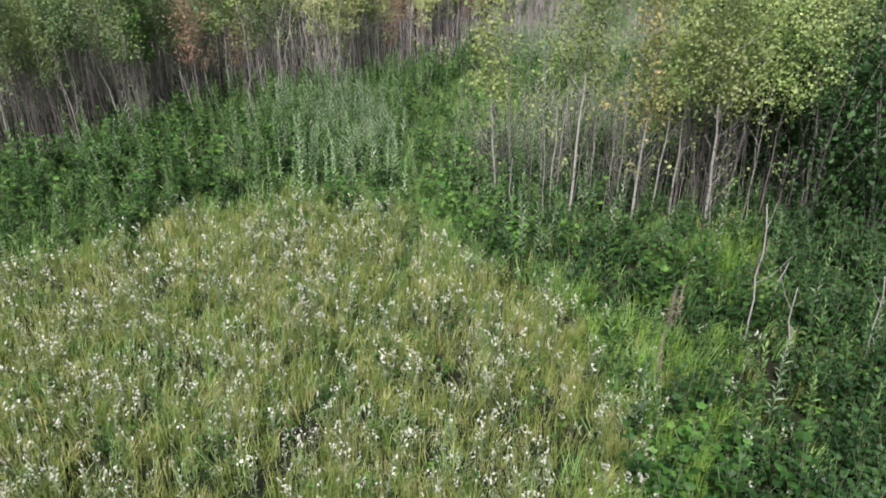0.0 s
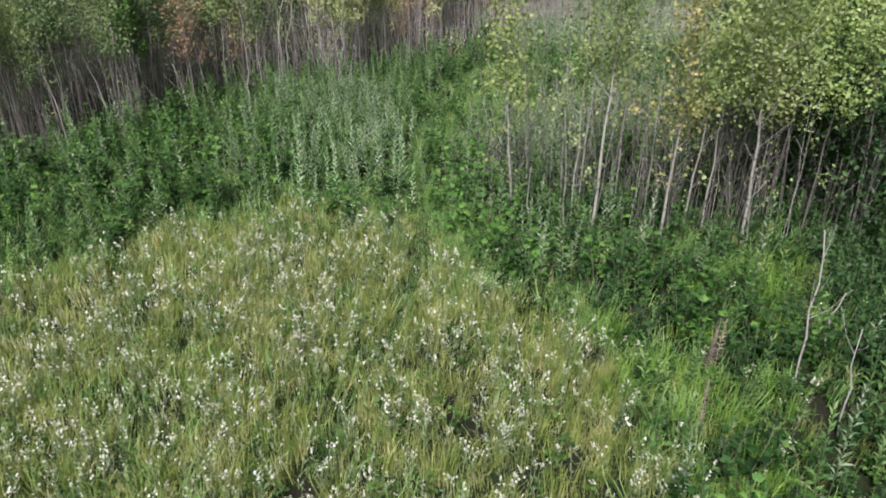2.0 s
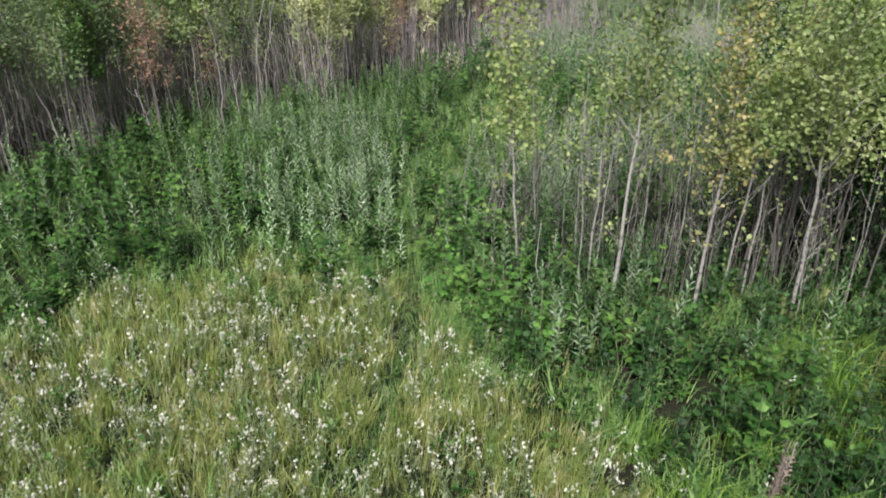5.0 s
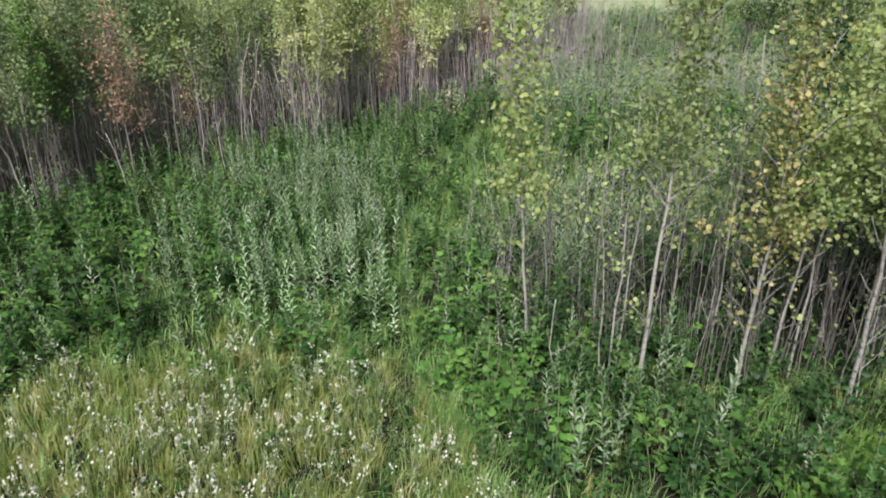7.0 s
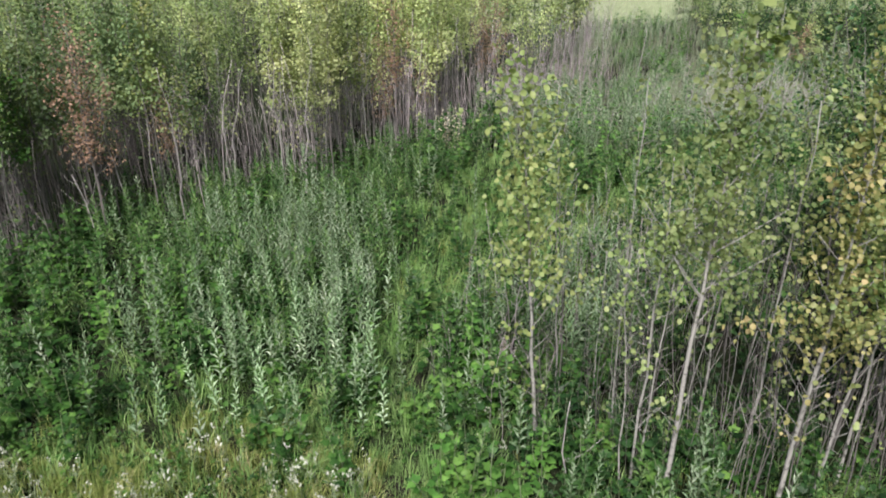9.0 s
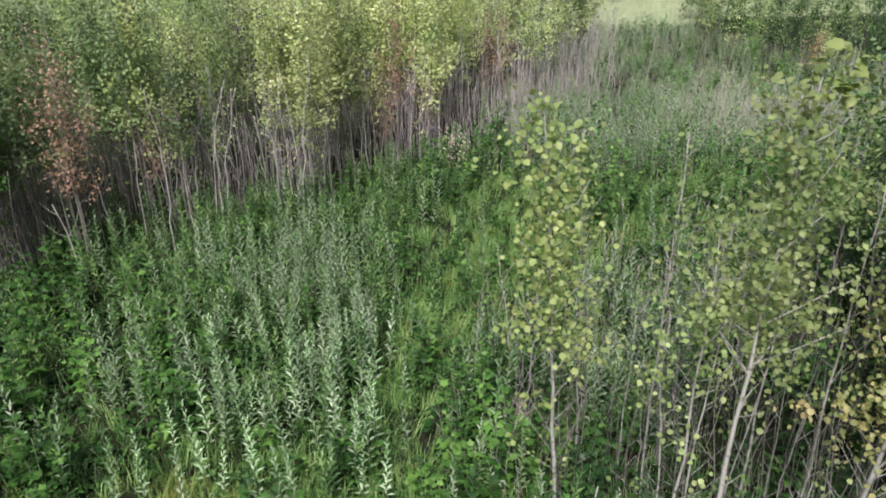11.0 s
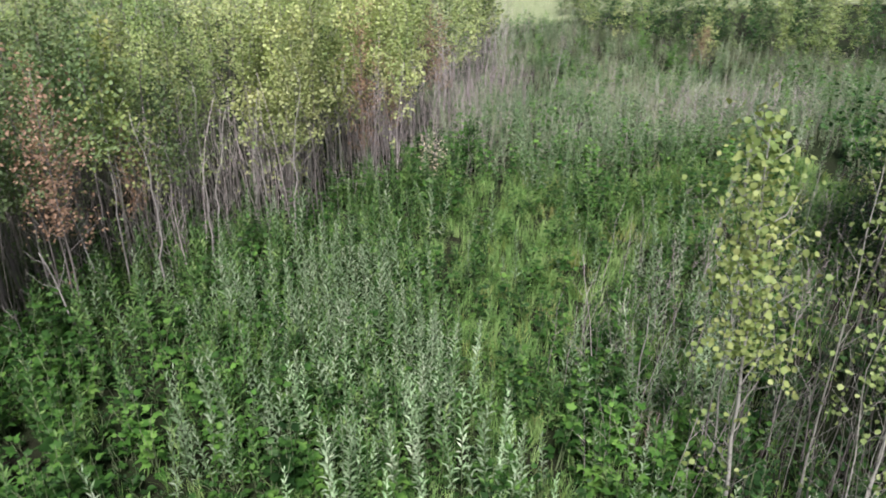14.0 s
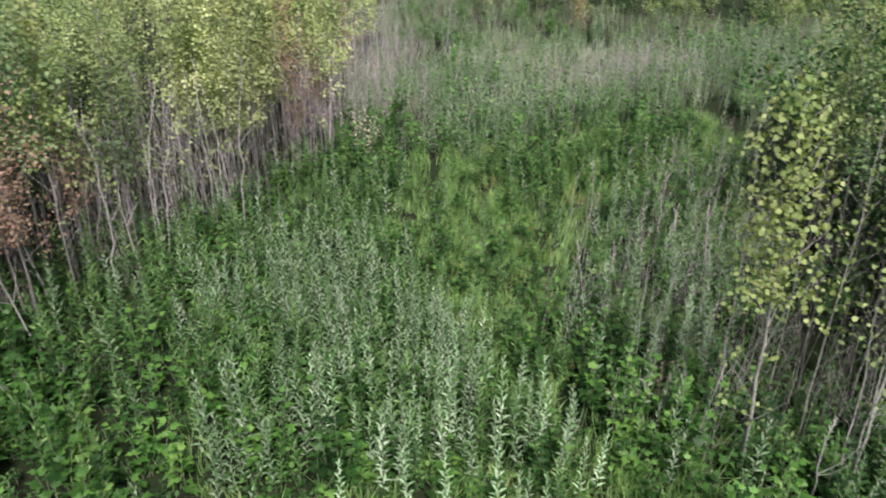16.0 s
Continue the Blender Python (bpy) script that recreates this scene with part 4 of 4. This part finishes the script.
far_tuft = [grass_tuft(9, 0.9, 0.02, 0.15, 0.5) for _ in range(6)]
stuff("far_grass", planted(far_tuft, np.concatenate([spots(FAR_HERBS, 5, 1.3, 47, 0.2), spots([(11.9, 47.7), (12.4, 41.3), (15.5, 33.6), (20.5, 27.4), (27.3, 25.6), (29, 28.6), (20.6, 33.3), (14.9, 40.5), (14.1, 49.1)], 9)]), 0.6, 1.2, 0.1), [DRY_BLADE], "pale dry grass of the far clearing", "grass")
pale_tuft = [grass_tuft(12, 0.55, 0.016, 0.12, 0.7) for _ in range(6)]
stuff("clearing_grass", planted(pale_tuft, spots(PALE_GRASS, 22, 0.8, 52, 0.3), 0.7, 1.2, 0.12), [FIELD_BLADE], "pale green grass in the far clearing", "grass")
stuff("field_grass", planted(far_tuft, spots(FIELD, 5), 0.4, 0.7, 0.1), [FIELD_BLADE], "pale yellow-green grass of a far open field", "grass")

along = np.concatenate([np.linspace(a, b, 60) for a, b in zip(TRAIL[1:8], TRAIL[2:9])])
trodden = [grass_tuft(9, 0.2, 0.009, 0.06, 1.6) for _ in range(6)]
stuff("trodden_grass", planted(trodden, along + rng.normal(0, 0.13, along.shape), 0.6, 1.3, 0.3), [LUSH_BLADE], "short trodden grass along the animal trail", "grass")
tussock_src = [tagged(new("grass_tussock", mesh_from("grass_tussock", grass_tuft(70, 0.5 + 0.03 * k, 0.011, 0.1, 0.85), [TUSSOCK_BLADE])), "bright green tussock of long soft grass", "grass", "grass tussocks") for k in range(5)]
where = np.concatenate([spots([(1.9, 5.2), (3.2, 5.2), (3.6, 7.6), (3.2, 9.4), (1.9, 9.6), (1.5, 7.4)], 6.5, soft=0.6), spots([(3.3, 10.2), (5.0, 10.0), (5.2, 11.7), (3.3, 11.7)], 7, soft=0.5), spots([(3.4, 7.6), (5.2, 7.2), (5.2, 9.8), (3.4, 9.8)], 1.6, soft=0.6)])[:130]
for i, (x, y) in enumerate(where):
    ob = tussock_src[i] if i < 5 else copy_thing(tussock_src[i % 5], Matrix.Identity(4))
    at_spot(ob, x, y, rng.random() * 360, 0.7 + 0.5 * rng.random())

# ---- flowers ----
stalks = [flower_stalk(0.42 + 0.2 * rng.random(), 3 + int(7 * rng.random())) for _ in range(16)]
flowers = np.concatenate([spots(FLOWERS, 56, 0.42, 12, 0.2, 0.12), spots([p for p in RIGHT_LOW if p[0] < 3] + [(4.2, 12), (4.6, 3.4)], 7, 0.6, 13, 0.05)])
stuff("white_flowers", planted(stalks, flowers, 0.75, 1.2, 0.14), [STALK, PETAL], "small white wild flowers on wiry green stalks", "flowers")

def slot_of(arrays, slot):
    """The triangles of one material slot, with their own vertices only."""
    v, t, m = arrays
    t = t[m == slot]
    used, back = np.unique(t, return_inverse=True)
    return v[used], back.reshape(-1, 3), np.zeros(len(t), int)


flower_src = []
for arrays in stalks[:8]:
    top = tagged(new("white_flower"), "white wild flower with loose heads on a wiry stalk", "flower", "white flowers")
    part("stalk", slot_of(arrays, 0), [STALK], top)
    part("blossom", slot_of(arrays, 1), [PETAL], top)
    flower_src.append(top)
near_flowers = spots([(-4.4, 5.2), (1.2, 5.2), (0.6, 9), (-0.8, 11), (-3, 11.6), (-5.4, 9.5)], 7)[:260]
for i, (x, y) in enumerate(near_flowers):
    ob = flower_src[i] if i < 8 else copy_thing(flower_src[i % 8], Matrix.Identity(4))
    at_spot(ob, x, y, rng.random() * 360, 0.8 + 0.45 * rng.random())

# ---- herbs ----
broad_parts = [broad_weed(0.45 + 0.45 * rng.random(), 3, 0.10 + 0.055 * rng.random()) for _ in range(8)]
broad_kinds = [joined(*b) for b in broad_parts]
fine_kinds = [joined(*broad_weed(0.45 + 0.4 * rng.random(), 4, 0.075 + 0.03 * rng.random())) for _ in range(8)]
small_kinds = [joined(*broad_weed(0.25 + 0.15 * rng.random(), 3, 0.07)) for _ in range(5)]
herbs = np.concatenate([spots(LEFT_WEEDS, 13, 0.9, 21, 0.06, 0.35), spots(GLADE, 2.5, 1.1, 28, 0.0, 0.3), spots(DARK_BAND, 8), spots(TRAIL_SIDE, 9, 0.6, 56, 0.2, 0.3), spots(SEAM, 4, clear=0.3), spots([(2.2, 8.6), (4.6, 8.4), (4.4, 10.4), (2.2, 10.6)], 5), spots([(1.8, 4.9), (3.6, 4.9), (3.6, 6.6), (1.9, 6.6)], 5), spots(STAND_EDGE, 9), spots(STAND, 2.5), spots(STAND_FRONT, 5)])
stuff("leafy_weeds", planted(broad_kinds, herbs, 0.6, 1.35, 0.1), [STALK, WEED_LEAF], "thick growth of broad-leaved green weeds", "weeds")
# Dark green leaves, toned darker still to stand in for shade there.
stuff("shade_weeds", planted(fine_kinds, np.concatenate([spots(SHADY_LOW, 13), spots(STAND, 4.5), spots([(4.6, 9.0), (8, 9), (8, 12.6), (6, 12.4), (5.4, 11)], 8), spots([(1.3, 11.6), (2.2, 9.6), (3.4, 8.0), (5, 8.0), (4.8, 9.8), (3.6, 10.2), (3.2, 11.6), (2.0, 12.2)], 2.2), spots(STAND_FRONT, 4), spots([(3.4, 11.0), (5.4, 11.0), (5.6, 12.4), (3.4, 12.4)], 3.5), spots(RIGHT_LOW, 4, 0.7, 27, 0.2)]), 0.6, 1.3, 0.1), [STALK, BUSH_LEAF], "dark green weeds beside the stand, shade toned into their leaves", "weeds")
low = np.concatenate([spots(LEFT_WEEDS, 22), spots(WEED_FRINGE, 14, clear=0.25), spots(GLADE, 5, 0.7, 23, 0.1, 0.12), spots(SEAM, 12, clear=0.25), spots(MEADOW, 8, 0.9, 24, 0.35, 0.2), spots(RIGHT_LOW, 24, 0.9, 25, 0.6), spots([(2.8, 5.5), (5.5, 5.5), (5.5, 8.5), (2.8, 8.5)], 10), spots([(2.0, 8.4), (4.4, 8.4), (4.4, 10.6), (2.0, 10.8)], 16)])
stuff("low_weeds", planted(small_kinds, low, 0.6, 1.3, 0.1), [STALK, WEED_LEAF], "low broad-leaved weeds among the grass", "weeds")
spire_parts = [spire_weed(0.9 + 0.4 * rng.random(), 0.10, 0.042, 0.27) for _ in range(8)]
spire_kinds = [joined(*b) for b in spire_parts]
silver = np.concatenate([spots(SILVER_PATCH, 19, 0.6, 31, 0.0, 0.3), spots([(0.1, 13.3), (1.0, 13.2), (1.1, 14.6), (0.0, 14.6)], 12), spots(SILVER_BAND, 14, 0.9, 48, 0.1), spots(LEFT_WEEDS, 1.4, 0.8, 37, 0.0), spots(LEFT_BACK, 2.6, 0.7, 54, 0.0, 0.25), spots([(-4.2, 16.4), (-1.5, 16.4), (-1.2, 19.6), (-3.4, 20.2)], 15, 0.7, 59, 0.15), spots(STAND_EDGE, 10, 0.7, 33, 0.4), spots(STAND_FRONT, 3), spots(RIGHT_LOW, 0.8, 0.9, 34, 0.1), spots(GLADE, 1.0, 0.9, 39, 0.0)])
stuff("silvery_herbs", planted(spire_kinds, silver, 0.75, 1.25, 0.08), [STALK, SILVER_LEAF], "tall silvery green herbs with narrow leaves", "herbs")
leafy_spires = [joined(*spire_weed(0.7 + 0.45 * rng.random(), 0.125, 0.046, 0.32)) for _ in range(8)]
stuff("green_spires", planted(leafy_spires, np.concatenate([spots(LEFT_WEEDS, 7, 0.8, 32, 0.05, 0.4), spots(LEFT_BACK, 11, 0.8, 55, 0.15, 0.25), spots(SILVER_PATCH, 7, clear=0.3), spots(GLADE, 2.2, 1.0, 38, 0.0, 0.3), spots(DARK_BAND, 6), spots(TRAIL_SIDE, 7, 0.6, 57, 0.2, 0.3), spots(BROWN_EDGE, 3, 0.9, 49, 0.0), spots(STAND_EDGE, 8, 0.7, 35, 0.3), spots(STAND_FRONT, 4), spots(RIGHT_LOW, 3, 0.8, 36, 0.1)]), 0.7, 1.2, 0.08), [STALK, GREEN_SPIRE], "upright green herbs with narrow leaves", "herbs")
far_kinds = [joined(*spire_weed(0.85 + 0.4 * rng.random(), 0.13, 0.05, 0.27)) for _ in range(6)]
far_p = np.concatenate([spots(FAR_HERBS, 8, 1.8, 41, 0.08), spots(FAR_FRONT, 7, 0.9, 42, 0.0)])
stuff("far_herbs", planted(far_kinds, far_p, 0.6, 1.3, 0.14), [STALK, FAR_LEAF], "grey-green tall herbs covering the far clearing", "herbs")

stuff("far_weeds", planted(broad_kinds, np.concatenate([spots(FAR_HERBS, 4, 2.2, 43, 0.0), spots(FAR_FRONT, 3, 1.1, 46, 0.0), spots([(0.4, 23.4), (2, 22.6), (5, 22.7), (9, 22.9), (9, 24.2), (5, 24), (2, 24), (0.8, 24.8)], 5)]), 0.8, 1.4, 0.1), [STALK, WEED_LEAF], "patches of green weeds in the far clearing", "weeds")
stuff("dry_stalks", planted(stem_kinds, np.concatenate([spots(BROWN_EDGE, 14), spots(BROWN_FAR, 18, 0.9, 51, 0.3), spots(FAR_FRONT, 5, 1.0, 44, 0.0), spots(FAR_HERBS, 2.2, 1.9, 45, 0.0), spots(STAND_EDGE, 6), spots(TWIGGY, 13, 0.7, 58, 0.2)]), 0.4, 0.75, 0.1), [DRY_STALK], "dry grey stalks standing in the far clearing", "stems")


# ---- single plants that stand out ----
def herb_thing(name, parts, leaf, label, group):
    top = tagged(new(name), label, "plant", group)
    part("stem", parts[0], [STALK], top)
    part("foliage", parts[1], [leaf], top)
    return top


spire_src = [herb_thing("silvery_herb", b, SILVER_LEAF, "tall upright silvery herb with narrow leaves beside the trail", "silvery herbs") for b in spire_parts]
where = np.concatenate([spots([(-3.4, 14.0), (-1.2, 13.4), (-0.9, 15.2), (-1.6, 16.4), (-3.6, 15.6)], 9), spots([(-1.9, 12.9), (-0.9, 12.7), (-0.7, 14.0), (-1.8, 14.4)], 7, soft=0.4), spots([(-5, 12.8), (-2, 13.0), (-1.0, 13.6), (-3, 14.4)], 2.5), spots([(0.6, 14.2), (1.6, 14.2), (2.2, 16.4), (1.4, 16.6)], 12)])[:150]
for i, (x, y) in enumerate(where):
    ob = spire_src[i] if i < 8 else copy_thing(spire_src[i % 8], Matrix.Identity(4))
    at_spot(ob, x, y, rng.random() * 360, 0.8 + 0.4 * rng.random())
broad_src = [herb_thing("leafy_weed", b, BRIGHT_LEAF, "bright green leafy weed with broad leaves", "leafy weeds") for b in broad_parts]
where = np.concatenate([spots([(0.35, 11.2), (0.85, 11.2), (0.9, 11.9), (0.4, 12.0)], 14, soft=0.2), spots([(-0.1, 11.4), (1.6, 10.6), (1.8, 12.6), (0.2, 13.0)], 2.5), spots([(0.0, 13.2), (1.2, 13.4), (1.4, 14.6), (0.2, 14.6)], 9), spots([(1.9, 4.9), (3.4, 4.9), (3.4, 6.2), (2.0, 6.2)], 2.5, soft=0.4), spots([(-6.5, 13), (-3, 14.8), (-4, 17.5), (-7.5, 16.5)], 2.2)])[:150]
for i, (x, y) in enumerate(where):
    ob = broad_src[i] if i < 8 else copy_thing(broad_src[i % 8], Matrix.Identity(4))
    at_spot(ob, x, y, rng.random() * 360, 0.9 + 0.5 * rng.random())


# ---- shrubs in the far clearing ----
for x, y, tall, reach, leaf, label in [
    (13.9, 36.2, 1.9, 0.55, RUST_LEAF, "small rust-tinged shrub at the rim of the far clearing"),
    (14.6, 37.0, 2.0, 0.6, THICKET_PALE, "small pale green shrub at the rim of the far clearing"),
    (12.3, 38.4, 2.2, 0.8, BRIGHT_LEAF, "round bright green shrub before the far woodland"),
    (10.6, 41.0, 1.6, 0.7, BRIGHT_LEAF, "low bright green shrub before the far woodland"),
    (5.7, 35.8, 1.4, 0.6, WEED_LEAF, "low dark green shrub in the far clearing"),
    (0.95, 23.7, 1.5, 0.5, WEED_LEAF, "leafy dark green shrub beside the thicket"),
]:
    trunk, limbs, crown = sapling(tall, (0.05, 0.0), 0.014, 0.12, reach, 11, 520, 0.075, 0.03, "lance", 4)
    at_spot(tree_thing("shrub", (trunk, limbs, crown), STEM_BARK, leaf, label, "shrubs of the clearing"), x, y)


# ---- dead wood and withered plants ----
def dead_pole(x, y, tall, lean, thick, label, forks=2):
    top = tagged(new("dead_sapling"), label, "dead tree", "dead saplings")
    line = trunk_line(tall, lean, 0.03, 7)
    part("trunk", Shape().add(*tube(line, np.linspace(thick, thick * 0.45, 7), 6)).arrays(), [DEAD_BARK], top)
    for _ in range(forks):
        root, a = along_line(line, 0.4 + 0.5 * rng.random()), rng.random() * 6.28
        long = tall * (0.12 + 0.2 * rng.random())
        pts = np.array([root, root + np.array([math.cos(a), math.sin(a), 0.7]) * long * 0.5, root + np.array([math.cos(a), math.sin(a), 1.1]) * long])
        part("twig", Shape().add(*tube(pts, [thick * 0.4, thick * 0.25, 0.002], 4)).arrays(), [DEAD_BARK], top)
    return at_spot(top, x, y)


dead_pole(4.12, 8.4, 1.9, (0.1, 0.3), 0.014, "tall bleached dead sapling leaning among the weeds", 4)
dead_pole(4.55, 8.84, 0.95, (0.12, 0.1), 0.012, "short thin dead stem among the weeds")
dead_pole(4.2, 7.45, 1.25, (0.1, 0.2), 0.011, "thin pale dead stem standing in the weeds", 2)
dead_pole(5.12, 7.4, 1.45, (0.12, 0.2), 0.012, "thin pale dead stem standing in the weeds", 3)
dead_pole(7.3, 35.5, 2.3, (0.3, 0), 0.022, "bare forked dead sapling in the far herbs", 4)
dead_pole(1.25, 12.2, 1.3, (0.05, 0.1), 0.011, "thin pale dead stem standing in the grass", 2)
dead_pole(-6.2, 18.2, 1.5, (-0.3, 0.2), 0.014, "thin pale dead stem at the thicket edge", 3)
dead_pole(0.9, 14.75, 1.5, (0.05, 0.1), 0.011, "thin pale dead stem beside the glade", 3)


def withered(x, y, tall, leaf, label):
    top = tagged(new("withered_plant"), label, "plant", "withered plants")
    stem, foliage = spire_weed(tall, 0.07, 0.022) if tall < 1.2 else broad_weed(tall, 4, 0.06)
    part("stem", stem, [DEAD_BARK], top)
    part("foliage", foliage, [leaf], top)
    return at_spot(top, x, y)


for x, y in [(3.1, 8.5), (3.2, 8.6), (3.02, 8.45), (0.65, 14.0), (0.72, 13.95), (0.6, 14.1), (2.6, 7.3)]:
    withered(x, y, 0.8 + 0.2 * rng.random(), DRY_LEAF, "withered brown weed standing among green ones")
for x, y in [(-0.02, 23.4), (0.12, 23.5), (-0.15, 23.45)]:
    withered(x, y, 1.25, CREAM_SEED, "tall dry plant with cream-coloured seed heads")
